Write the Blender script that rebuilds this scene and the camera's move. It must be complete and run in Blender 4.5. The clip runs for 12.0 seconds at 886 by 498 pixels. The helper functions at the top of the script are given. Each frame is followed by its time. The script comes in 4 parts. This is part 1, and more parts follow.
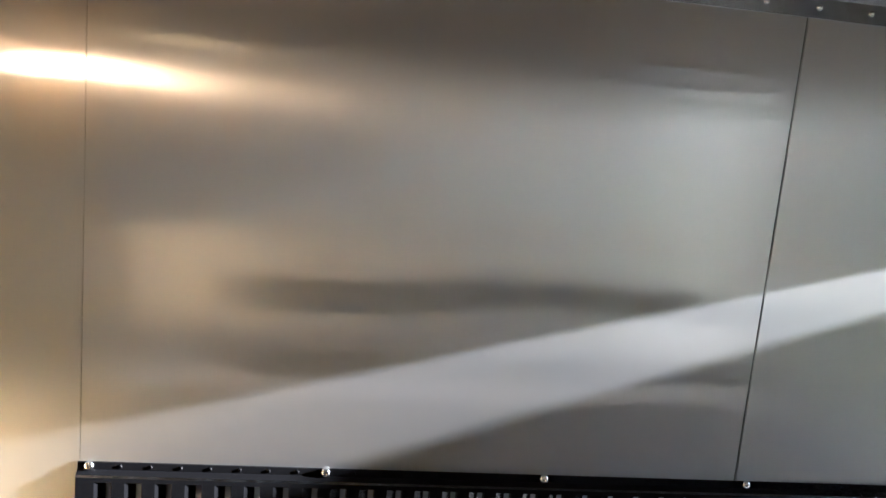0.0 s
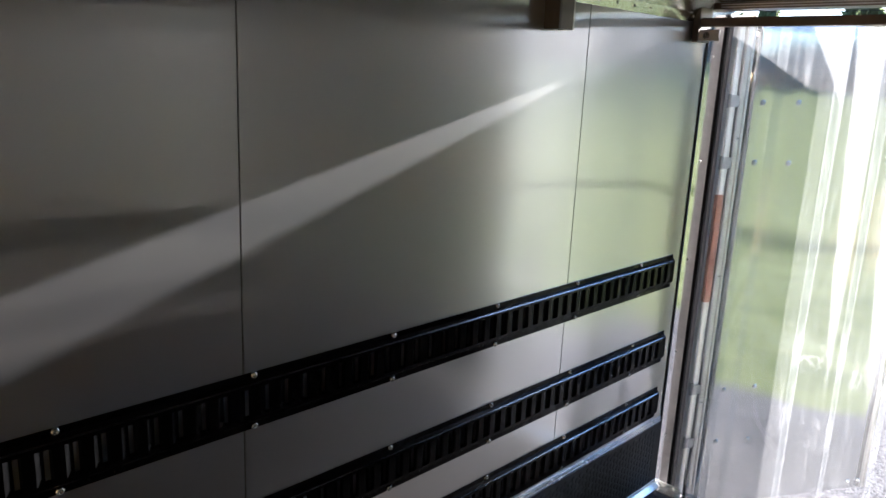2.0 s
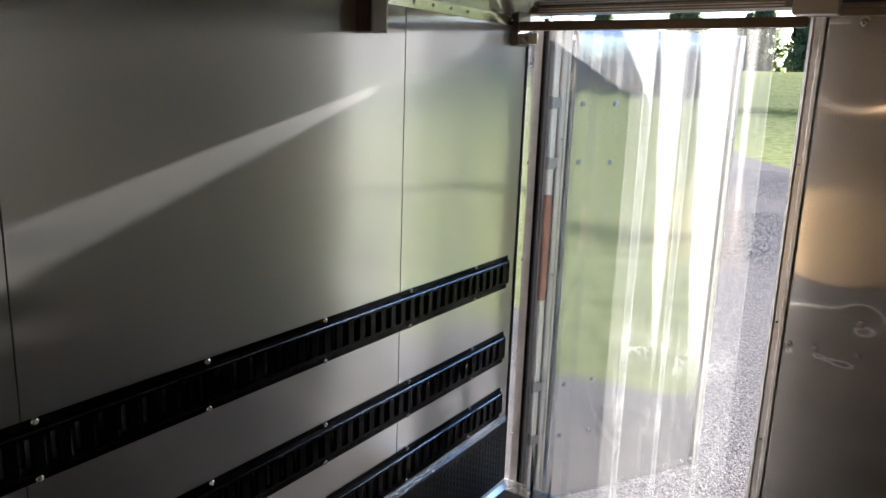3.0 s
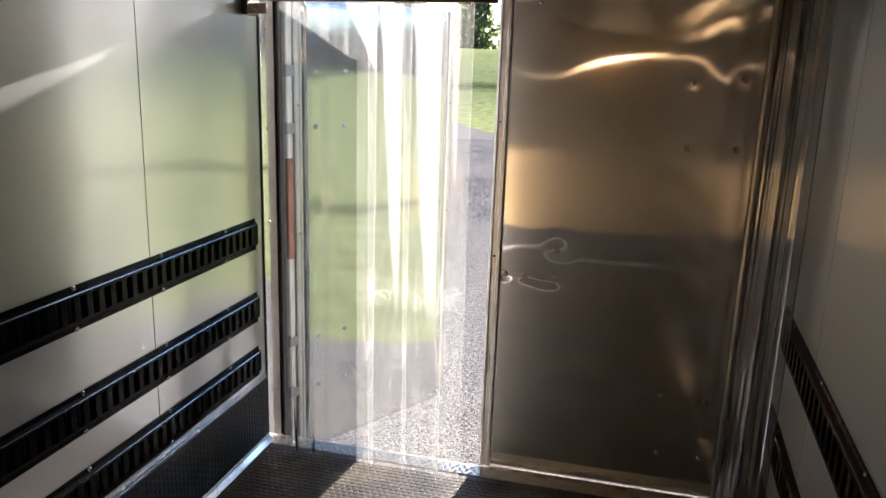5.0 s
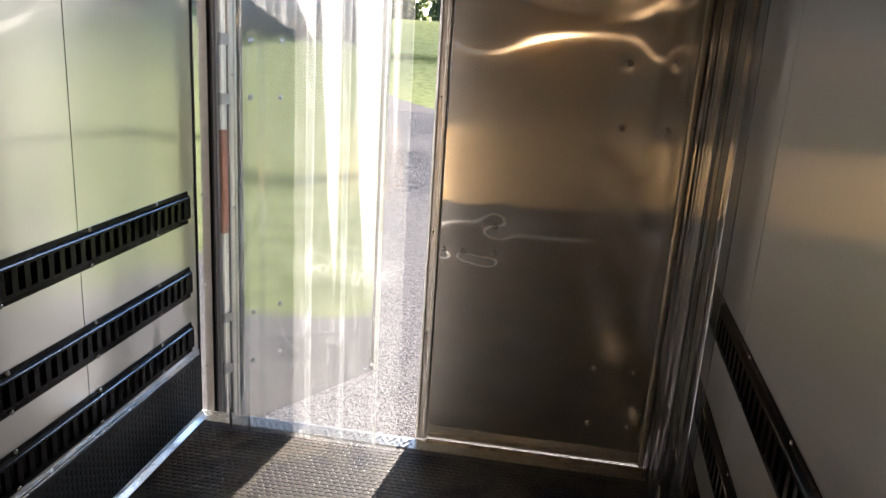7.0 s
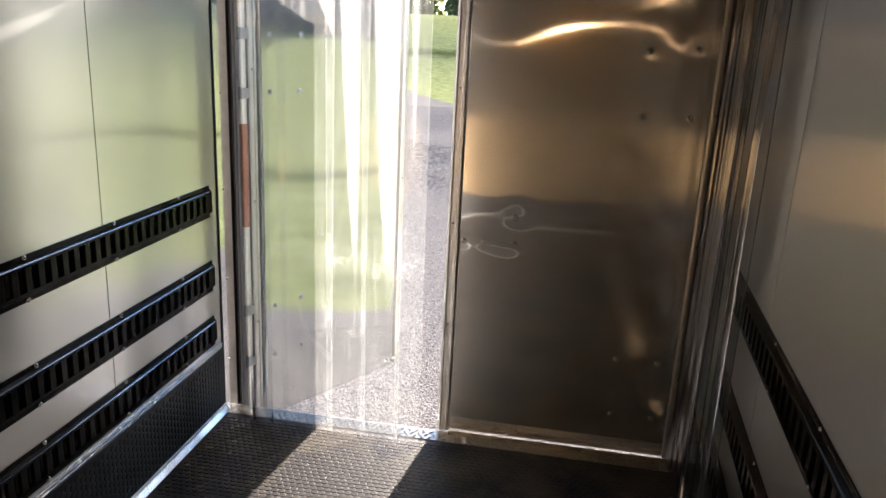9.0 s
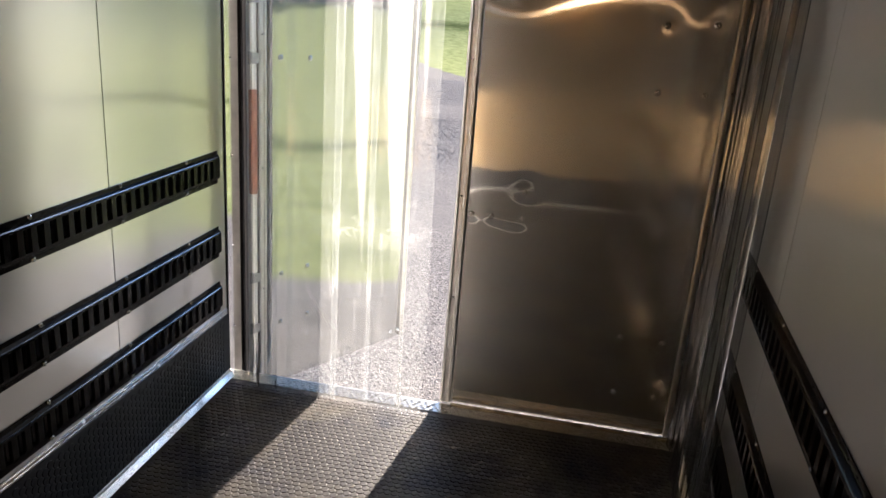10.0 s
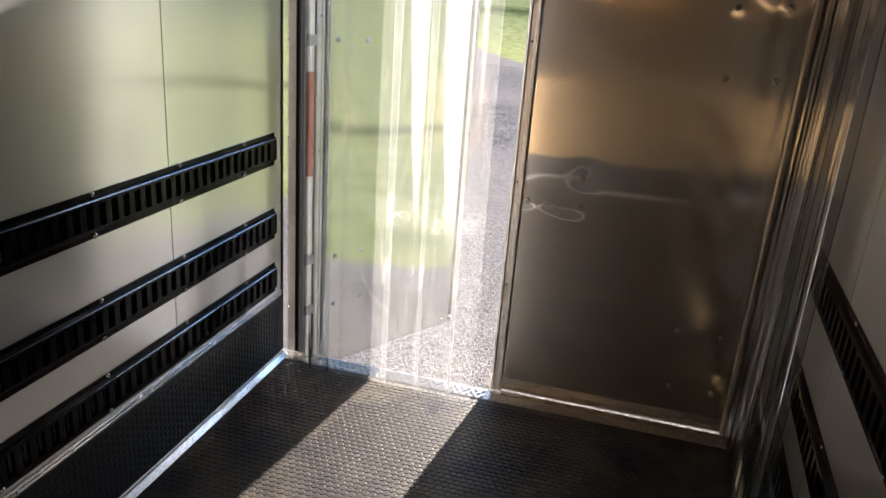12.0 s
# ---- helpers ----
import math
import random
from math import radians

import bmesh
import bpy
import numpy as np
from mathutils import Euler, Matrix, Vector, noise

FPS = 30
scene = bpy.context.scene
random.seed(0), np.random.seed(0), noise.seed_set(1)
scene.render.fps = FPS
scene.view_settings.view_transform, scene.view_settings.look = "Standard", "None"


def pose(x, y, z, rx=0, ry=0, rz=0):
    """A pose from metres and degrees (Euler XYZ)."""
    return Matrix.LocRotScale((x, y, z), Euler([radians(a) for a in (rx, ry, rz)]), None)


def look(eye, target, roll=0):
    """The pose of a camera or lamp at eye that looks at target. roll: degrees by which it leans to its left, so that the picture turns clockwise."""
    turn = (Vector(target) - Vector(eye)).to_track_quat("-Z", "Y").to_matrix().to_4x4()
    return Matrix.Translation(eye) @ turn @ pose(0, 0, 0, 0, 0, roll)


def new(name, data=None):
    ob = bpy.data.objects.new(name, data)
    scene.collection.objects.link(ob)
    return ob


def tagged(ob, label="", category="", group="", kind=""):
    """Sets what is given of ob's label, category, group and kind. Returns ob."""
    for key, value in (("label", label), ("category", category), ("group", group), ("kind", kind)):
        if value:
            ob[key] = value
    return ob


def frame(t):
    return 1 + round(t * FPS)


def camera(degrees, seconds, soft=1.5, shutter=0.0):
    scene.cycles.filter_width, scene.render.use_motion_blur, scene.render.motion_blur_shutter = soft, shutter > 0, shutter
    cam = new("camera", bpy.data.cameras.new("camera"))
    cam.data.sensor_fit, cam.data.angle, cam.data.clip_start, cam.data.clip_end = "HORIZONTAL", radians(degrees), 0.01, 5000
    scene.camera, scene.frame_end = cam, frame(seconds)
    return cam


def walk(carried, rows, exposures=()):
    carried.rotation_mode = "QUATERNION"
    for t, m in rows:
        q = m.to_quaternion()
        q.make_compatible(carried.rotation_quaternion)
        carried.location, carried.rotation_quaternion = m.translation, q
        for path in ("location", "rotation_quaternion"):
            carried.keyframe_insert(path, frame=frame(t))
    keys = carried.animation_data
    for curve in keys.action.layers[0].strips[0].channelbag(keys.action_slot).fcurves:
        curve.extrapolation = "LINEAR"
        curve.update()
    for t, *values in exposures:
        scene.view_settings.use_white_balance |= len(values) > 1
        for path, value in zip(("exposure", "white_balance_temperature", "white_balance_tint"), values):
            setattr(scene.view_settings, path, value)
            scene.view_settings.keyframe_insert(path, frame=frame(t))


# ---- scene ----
cam = camera(61.9, 12.0)
PATH = [
    (0, (1.272, -2.646, 1.652), (-0.687, -2.383, 1.349), 5.2),
    (0.5, (1.276, -2.68, 1.659), (-0.584, -2.02, 1.335), 4.3),
    (1, (1.305, -2.699, 1.708), (-0.362, -1.698, 1.239), 4.5),
    (1.5, (1.335, -2.693, 1.689), (-0.163, -1.455, 1.216), 4.2),
    (2, (1.348, -2.631, 1.696), (-0.017, -1.245, 1.232), 2.6),
    (2.5, (1.37, -2.566, 1.705), (0.139, -1.055, 1.254), 1.8),
    (3, (1.379, -2.502, 1.695), (0.297, -0.878, 1.261), 2.0),
    (3.5, (1.423, -2.542, 1.699), (0.567, -0.781, 1.293), 2.0),
    (3.7, (1.491, -2.58, 1.669), (0.73, -0.772, 1.281), 2.1),
    (5.3, (1.476, -2.709, 1.66), (1.033, -0.82, 1.174), 1.7),
    (5.5, (1.476, -2.704, 1.665), (1.042, -0.815, 1.172), 1.6),
    (6, (1.456, -2.703, 1.669), (1.071, -0.806, 1.166), 2.7),
    (6.5, (1.442, -2.708, 1.666), (1.143, -0.798, 1.154), 3.6),
    (7, (1.437, -2.715, 1.67), (1.172, -0.805, 1.139), 3.7),
    (7.2, (1.439, -2.719, 1.667), (1.196, -0.806, 1.136), 3.8),
    (8.8, (1.44, -2.714, 1.668), (1.145, -0.812, 1.127), 2.7),
    (9, (1.429, -2.718, 1.656), (1.117, -0.819, 1.109), 2.8),
    (9.5, (1.429, -2.708, 1.646), (1.113, -0.823, 1.057), 3.7),
    (10, (1.431, -2.703, 1.643), (1.105, -0.827, 1.029), 4.3),
    (10.5, (1.427, -2.704, 1.644), (1.091, -0.827, 1.041), 4.6),
    (11, (1.418, -2.708, 1.644), (1.075, -0.834, 1.036), 4.8),
    (11.5, (1.42, -2.698, 1.635), (1.021, -0.84, 1.012), 4.5),
    (12, (1.424, -2.674, 1.629), (0.963, -0.842, 0.971), 4.3),
]
EXPOSURES = ((0.0, 4.95, 4950, 11), (0.5, 4.95, 4980, 11), (1.0, 3.95, 5050, 13), (1.5, 3.35, 5120, 15), (2.5, 2.88, 5400, 14), (3.5, 2.85, 5650, 13), (5.5, 2.98, 5800, 13), (12.0, 3.0, 5900, 14))
walk(cam, [(t, look(eye, target, roll)) for t, eye, target, roll in PATH], EXPOSURES)


# ---- light ----
world = bpy.data.worlds.new("sky")
scene.world = world
world.use_nodes = True
wn = world.node_tree.nodes
sky = wn.new("ShaderNodeTexSky")
sky.sky_type = "NISHITA"
sky.sun_disc = False
SUN_SLOPE, SUN_RISE = 0.14, 0.26
sky.sun_elevation = math.atan(SUN_RISE)
sky.sun_rotation = math.atan(SUN_SLOPE)
sky.air_density, sky.dust_density, sky.ozone_density = 1.0, 0.5, 2.5
wn["Background"].inputs["Strength"].default_value = 0.056
world.node_tree.links.new(sky.outputs["Color"], wn["Background"].inputs["Color"])

sun_data = bpy.data.lights.new("sun", "SUN")
sun_data.energy, sun_data.angle, sun_data.color = 5.0, radians(0.55), (1.0, 0.84, 0.66)
sun = new("sun", sun_data)
sun.matrix_world = look((SUN_SLOPE * 20, 20, SUN_RISE * 20), (0, 0, 0))


# ---- materials ----
def material(name):
    m = bpy.data.materials.new(name)
    m.use_nodes = True
    return m, m.node_tree.nodes, m.node_tree.links, m.node_tree.nodes["Principled BSDF"]


def noise_tex(nodes, links, scale, detail=3.0, rough=0.55, stretch=(1, 1, 1), space="Object"):
    co = nodes.new("ShaderNodeTexCoord")
    mp = nodes.new("ShaderNodeMapping")
    mp.inputs["Scale"].default_value = stretch
    tx = nodes.new("ShaderNodeTexNoise")
    tx.inputs["Scale"].default_value, tx.inputs["Detail"].default_value, tx.inputs["Roughness"].default_value = scale, detail, rough
    links.new(co.outputs[space], mp.inputs["Vector"])
    links.new(mp.outputs["Vector"], tx.inputs["Vector"])
    return tx


def ramp(nodes, links, source, a, b, lo=0.3, hi=0.7):
    r = nodes.new("ShaderNodeValToRGB")
    r.color_ramp.elements[0].position, r.color_ramp.elements[0].color = lo, (*a, 1)
    r.color_ramp.elements[1].position, r.color_ramp.elements[1].color = hi, (*b, 1)
    links.new(source, r.inputs["Fac"])
    return r


def grey(v):
    return (v, v, v)


def bumps(nodes, links, bsdf, layers):
    """layers: (height socket, strength, distance), coarse first."""
    last = None
    for height, strength, distance in layers:
        b = nodes.new("ShaderNodeBump")
        b.inputs["Strength"].default_value, b.inputs["Distance"].default_value = strength, distance
        links.new(height, b.inputs["Height"])
        if last:
            links.new(last.outputs["Normal"], b.inputs["Normal"])
        last = b
    links.new(last.outputs["Normal"], bsdf.inputs["Normal"])


def aluminium(name, across, rough=0.165, aniso=1.0, wave=0.3, broad=0.24, colour=(0.79, 0.795, 0.80), grainy=0.05, smear=0.0, reach=0.34, graze=1.0):
    """Brushed sheet with an upright grain; across is the level direction over which it smears its reflections."""
    m, n, l, b = material(name)
    b.inputs["Metallic"].default_value = 1.0
    grain_stretch = (1, 60, 0.6) if across[1] else (60, 1, 0.6)
    grain = noise_tex(n, l, 18, 2, 0.6, grain_stretch)
    blotch = noise_tex(n, l, 2.2, 1, 0.4)
    wavy = noise_tex(n, l, 1.5, 1, 0.4, (1, 0.8, 1.6))
    r = ramp(n, l, blotch.outputs["Fac"], tuple(c * 0.97 for c in colour), colour)
    l.new(r.outputs["Color"], b.inputs["Base Color"])
    rr = ramp(n, l, blotch.outputs["Fac"], grey(rough - 0.012), grey(rough + 0.012), 0.3, 0.7)
    l.new(rr.outputs["Color"], b.inputs["Roughness"])
    b.inputs["Anisotropic"].default_value = aniso
    b.inputs["Specular Tint"].default_value = (graze, graze, graze, 1)
    t = n.new("ShaderNodeCombineXYZ")
    for axis, v in zip("XYZ", across):
        t.inputs[axis].default_value = v
    l.new(t.outputs["Vector"], b.inputs["Tangent"])
    bumps(n, l, b, ((wavy.outputs["Fac"], wave, 0.02), (grain.outputs["Fac"], grainy, 0.0006)))
    # the brushing scatters one share of the light far across the grain and another widely all round
    last = b
    for turned, aniso_turned, share in ((reach, 0.93, smear), (0.58, 0.5, broad)):
        lobe = n.new("ShaderNodeBsdfPrincipled")
        lobe.inputs["Metallic"].default_value, lobe.inputs["Roughness"].default_value = 1.0, turned
        lobe.inputs["Anisotropic"].default_value = aniso_turned
        lobe.inputs["Specular Tint"].default_value = (graze, graze, graze, 1)
        l.new(t.outputs["Vector"], lobe.inputs["Tangent"])
        l.new(r.outputs["Color"], lobe.inputs["Base Color"])
        both = n.new("ShaderNodeMixShader")
        both.inputs["Fac"].default_value = share
        l.new(last.outputs[0], both.inputs[1])
        l.new(lobe.outputs["BSDF"], both.inputs[2])
        last = both
    l.new(last.outputs[0], n["Material Output"].inputs["Surface"])
    return m


def plain_metal(name, colour, rough, scale=30.0):
    m, n, l, b = material(name)
    b.inputs["Metallic"].default_value = 1.0
    tx = noise_tex(n, l, scale, 4)
    l.new(ramp(n, l, tx.outputs["Fac"], tuple(c * 0.8 for c in colour), colour).outputs["Color"], b.inputs["Base Color"])
    l.new(ramp(n, l, tx.outputs["Fac"], grey(rough * 0.75), grey(rough * 1.3)).outputs["Color"], b.inputs["Roughness"])
    bumps(n, l, b, ((tx.outputs["Fac"], 0.08, 0.001),))
    return m


def dull(name, colour, rough, scale=40.0, spread=0.7, bump=0.15, distance=0.001):
    m, n, l, b = material(name)
    tx = noise_tex(n, l, scale, 4)
    l.new(ramp(n, l, tx.outputs["Fac"], tuple(c * spread for c in colour), colour).outputs["Color"], b.inputs["Base Color"])
    l.new(ramp(n, l, tx.outputs["Fac"], grey(rough * 0.85), grey(min(1, rough * 1.15))).outputs["Color"], b.inputs["Roughness"])
    bumps(n, l, b, ((tx.outputs["Fac"], bump, distance),))
    return m


ALU_SIDE = aluminium("brushed aluminium side wall", (0, 1, 0), rough=0.115, wave=0.30, broad=0.13, grainy=0.02, smear=0.28)
# same sheet as the left wall, its dimmer brown light put into the colour
ALU_RIGHT = aluminium("dimmed aluminium side wall", (0, 1, 0), rough=0.15, wave=0.22, broad=0.16, colour=(0.54, 0.52, 0.49), grainy=0.015, smear=0.60, reach=0.36, graze=0.5)
# the warm tint adds to the brown reflected from inside the trailer
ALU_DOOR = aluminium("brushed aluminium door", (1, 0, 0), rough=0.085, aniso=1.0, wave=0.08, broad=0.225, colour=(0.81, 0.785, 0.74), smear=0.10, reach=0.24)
# greyer than the closed door's sheet
ALU_OPEN = aluminium("grey door sheet", (1, 0, 0), rough=0.075, aniso=1.0, wave=0.06, broad=0.10, colour=(0.60, 0.615, 0.625), grainy=0.0)
ALU_POST = aluminium("door post sheet", (0, 1, 0), rough=0.06, aniso=0.7, broad=0.0, colour=(0.76, 0.77, 0.775))
ALU_TRIM = plain_metal("extruded aluminium", (0.80, 0.80, 0.80), 0.22)
ALU_DULL = plain_metal("weathered aluminium", (0.62, 0.60, 0.58), 0.38)
ALU_SOFT = plain_metal("satin aluminium", (0.74, 0.73, 0.71), 0.45, 300)
ALU_COVE = plain_metal("bent aluminium strip", (0.56, 0.57, 0.54), 0.17, 60)
RAIL = plain_metal("brown metal rail", (0.24, 0.20, 0.165), 0.4)
STEEL_DARK = plain_metal("dark steel", (0.13, 0.115, 0.105), 0.4)
PLATE = plain_metal("tread plate", (0.46, 0.43, 0.38), 0.27, 300)


def knurled(name, colour):
    """Embossed aluminium: short slanting ribs that catch the light."""
    m, n, l, b = material(name)
    b.inputs["Metallic"].default_value, b.inputs["Roughness"].default_value = 1.0, 0.40
    ribs = noise_tex(n, l, 55, 2, 0.5, (1.0, 0.35, 0.35))
    ribs.inputs["Distortion"].default_value = 0.6
    l.new(ramp(n, l, ribs.outputs["Fac"], tuple(c * 0.55 for c in colour), colour, 0.4, 0.6).outputs["Color"], b.inputs["Base Color"])
    bumps(n, l, b, ((ribs.outputs["Fac"], 0.9, 0.004),))
    return m


PLATE_LIP = knurled("embossed sill lip", (0.36, 0.29, 0.19))
ANGLE = plain_metal("bright aluminium angle", (0.90, 0.90, 0.90), 0.30, 400)
BOLT_STEEL = plain_metal("grey bolt", (0.70, 0.69, 0.67), 0.22, 200)
ZINC = plain_metal("zinc screw", (0.82, 0.82, 0.80), 0.2, 200)
# unseen ceiling, made darker than the front wall to cut bounce onto the floor
CEILING = dull("dimmed plywood ceiling", (0.11, 0.085, 0.06), 0.5, 9, 0.8)
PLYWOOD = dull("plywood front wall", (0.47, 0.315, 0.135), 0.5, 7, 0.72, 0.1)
SEAL = dull("black rubber seal", (0.006, 0.007, 0.012), 0.5)
BLACK = dull("black powder coat", (0.004, 0.004, 0.0045), 0.18, 260, 0.8, 0.1, 0.0004)
BLACK.node_tree.nodes["Principled BSDF"].inputs["Specular IOR Level"].default_value = 0.10
# bluish metal that paints the sky's highlight along the track ridges
RIDGE_SHINE = plain_metal("bright track ridge highlight", (0.20, 0.23, 0.27), 0.2, 60)
HINGE = plain_metal("grey hinge steel", (0.36, 0.36, 0.37), 0.4, 200)
GAP = dull("dark joint", (0.02, 0.02, 0.02), 0.8)
PALE = dull("pale painted trim", (0.74, 0.73, 0.71), 0.45, 60, 0.9)
AMBER = dull("orange red lens", (0.34, 0.15, 0.095), 0.35, 20, 0.75)


def rubber_material(name, clean, dust, gloss):
    m, n, l, b = material(name)
    fine = noise_tex(n, l, 130, 4)
    wide = noise_tex(n, l, 3.0, 5, 0.65)
    l.new(ramp(n, l, wide.outputs["Fac"], clean, dust, 0.3, 0.75).outputs["Color"], b.inputs["Base Color"])
    l.new(ramp(n, l, wide.outputs["Fac"], grey(0.46), grey(0.54)).outputs["Color"], b.inputs["Roughness"])
    b.inputs["Specular IOR Level"].default_value = gloss
    bumps(n, l, b, ((fine.outputs["Fac"], 0.25, 0.0008),))
    return m


# the navy base puts the skylight's blue into the floor's shade
RUBBER = rubber_material("dusty black rubber", (0.003, 0.006, 0.018), (0.088, 0.075, 0.055), 0.14)
# the same rubber without dust, darkened for the sunless kick sheets
RUBBER_WALL = rubber_material("shaded black rubber", (0.003, 0.0045, 0.009), (0.007, 0.009, 0.015), 0.42)


def clear_vinyl(paler, name, tint, left=0.0, slant=0.0, right=0.0, cloudy=0.012, rough=0.06, dark_rim=0.0):
    """Clear PVC: see-through, glossy, with scuffs and a milky wedge that paints in the white sky, bounded by a slanting
    line on one side and an upright one on the other.
    """
    m, n, l, b = material(name)
    n.remove(b)
    out = n["Material Output"]
    clear = n.new("ShaderNodeBsdfTransparent")
    clear.inputs["Color"].default_value = (*tint, 1)
    gloss = n.new("ShaderNodeBsdfGlossy")
    gloss.inputs["Roughness"].default_value = rough
    gloss.inputs["Color"].default_value = (0.6, 0.6, 0.63, 1) if dark_rim else (0.9, 0.9, 0.9, 1)
    fres = n.new("ShaderNodeFresnel")
    fres.inputs["IOR"].default_value = 1.4
    a = n.new("ShaderNodeMixShader")
    l.new(fres.outputs["Fac"], a.inputs["Fac"])
    l.new(clear.outputs["BSDF"], a.inputs[1])
    l.new(gloss.outputs["BSDF"], a.inputs[2])
    milky = n.new("ShaderNodeBsdfTranslucent")
    milky.inputs["Color"].default_value = (0.93, 0.94, 0.93, 1)
    co = n.new("ShaderNodeTexCoord")
    sep = n.new("ShaderNodeSeparateXYZ")
    l.new(co.outputs["Object"], sep.inputs["Vector"])

    def calc(op, x, y=None, clamp=False):
        k = n.new("ShaderNodeMath")
        k.operation, k.use_clamp = op, clamp
        for i, v in enumerate((x, y)):
            if v is None:
                continue
            if isinstance(v, (int, float)):
                k.inputs[i].default_value = v
            else:
                l.new(v, k.inputs[i])
        return k.outputs[0]

    wob = noise_tex(n, l, 3.0, 3, 0.6, (1, 1, 0.5))
    ragged = calc("MULTIPLY", calc("SUBTRACT", wob.outputs["Fac"], 0.5), 0.035)
    edge = calc("ADD", calc("SUBTRACT", left, calc("MULTIPLY", sep.outputs["Z"], slant)), ragged)   # z runs from 0 at the rail to -1.9
    wedge = calc("MULTIPLY", calc("SUBTRACT", sep.outputs["X"], edge), 90.0, True)
    wedge = calc("MULTIPLY", wedge, calc("MULTIPLY", calc("SUBTRACT", right, calc("SUBTRACT", sep.outputs["X"], calc("MULTIPLY", ragged, 0.3))), 90.0, True))
    scuff = noise_tex(n, l, 26, 6, 0.7, (1, 1, 0.12))
    spots = ramp(n, l, scuff.outputs["Fac"], grey(0.0), grey(0.02 + 0.5 * paler), 0.55, 0.85)
    vein = noise_tex(n, l, 9, 5, 0.6, (1, 1, 0.55))
    vein.inputs["Distortion"].default_value = 1.6
    cloud = noise_tex(n, l, 5, 3, 0.5)
    ridge = calc("SUBTRACT", 1.0, calc("MULTIPLY", calc("ABSOLUTE", calc("SUBTRACT", vein.outputs["Fac"], 0.5)), 26.0), True)
    where = calc("DIVIDE", calc("ADD", sep.outputs["Z"], 1.22), 0.27)
    belt = calc("SUBTRACT", 1.0, calc("MULTIPLY", where, where), True)
    patch = calc("MULTIPLY", calc("SUBTRACT", cloud.outputs["Fac"], 0.50), 5.0, True)
    marble = calc("MULTIPLY", calc("ADD", calc("MULTIPLY", ridge, 0.05), 0.008), calc("MULTIPLY", belt, patch))
    wedge = calc("MULTIPLY", wedge, calc("MULTIPLY", calc("ADD", sep.outputs["Z"], 1.30), 2.6, True))   # the painted white fades towards the foot
    streak = noise_tex(n, l, 46, 4, 0.6, (1, 1, 0.03))
    rub = noise_tex(n, l, 4, 3, 0.5, (1, 1, 0.7))
    streaks = calc("MULTIPLY", calc("MULTIPLY", calc("SUBTRACT", streak.outputs["Fac"], 0.52), 6.0, True), calc("MULTIPLY", calc("SUBTRACT", rub.outputs["Fac"], 0.40), 0.06, True))
    marble = calc("ADD", marble, streaks)
    uv = n.new("ShaderNodeUVMap")
    uv.uv_map = "across"
    side = n.new("ShaderNodeSeparateXYZ")
    l.new(uv.outputs["UV"], side.inputs["Vector"])
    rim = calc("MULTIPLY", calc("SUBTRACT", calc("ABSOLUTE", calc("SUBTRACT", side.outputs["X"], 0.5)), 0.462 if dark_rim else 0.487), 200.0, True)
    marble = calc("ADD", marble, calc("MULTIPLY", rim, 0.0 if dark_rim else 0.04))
    if dark_rim:   # looking along a cut edge, thick vinyl goes black: painted into the tint
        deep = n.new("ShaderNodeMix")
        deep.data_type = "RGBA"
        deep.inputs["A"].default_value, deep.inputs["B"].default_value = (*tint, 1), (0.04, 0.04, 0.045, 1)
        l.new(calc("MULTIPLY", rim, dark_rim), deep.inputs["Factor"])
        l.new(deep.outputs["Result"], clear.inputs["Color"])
    haze = calc("ADD", calc("MULTIPLY", wedge, paler), calc("ADD", calc("ADD", spots.outputs["Color"], marble), cloudy), True)
    mix = n.new("ShaderNodeMixShader")
    l.new(haze, mix.inputs["Fac"])
    l.new(a.outputs["Shader"], mix.inputs[1])
    l.new(milky.outputs["BSDF"], mix.inputs[2])
    l.new(mix.outputs["Shader"], out.inputs["Surface"])
    return m


TINT = (0.965, 0.975, 0.98)
VINYL = clear_vinyl(0.0, "clear vinyl", TINT)
VINYL_WEDGE = clear_vinyl(0.045, "clear vinyl with a milky patch", TINT, -0.047, 0.070, 0.058)
VINYL_EDGE = clear_vinyl(0.045, "clear vinyl with a milky edge", TINT, -0.056, 0.062, 0.070)
VINYL_STREAK = clear_vinyl(0.035, "clear vinyl with a milky streak", TINT, -0.035, 0.05, 0.012)
VINYL_CORNER = clear_vinyl(0.04, "clear vinyl with a milky corner", TINT, -0.02, 0.5, 0.115)
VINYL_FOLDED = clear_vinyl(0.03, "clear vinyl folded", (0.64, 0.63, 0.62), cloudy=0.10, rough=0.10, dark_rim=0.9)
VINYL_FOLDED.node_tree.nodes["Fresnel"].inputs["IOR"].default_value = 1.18


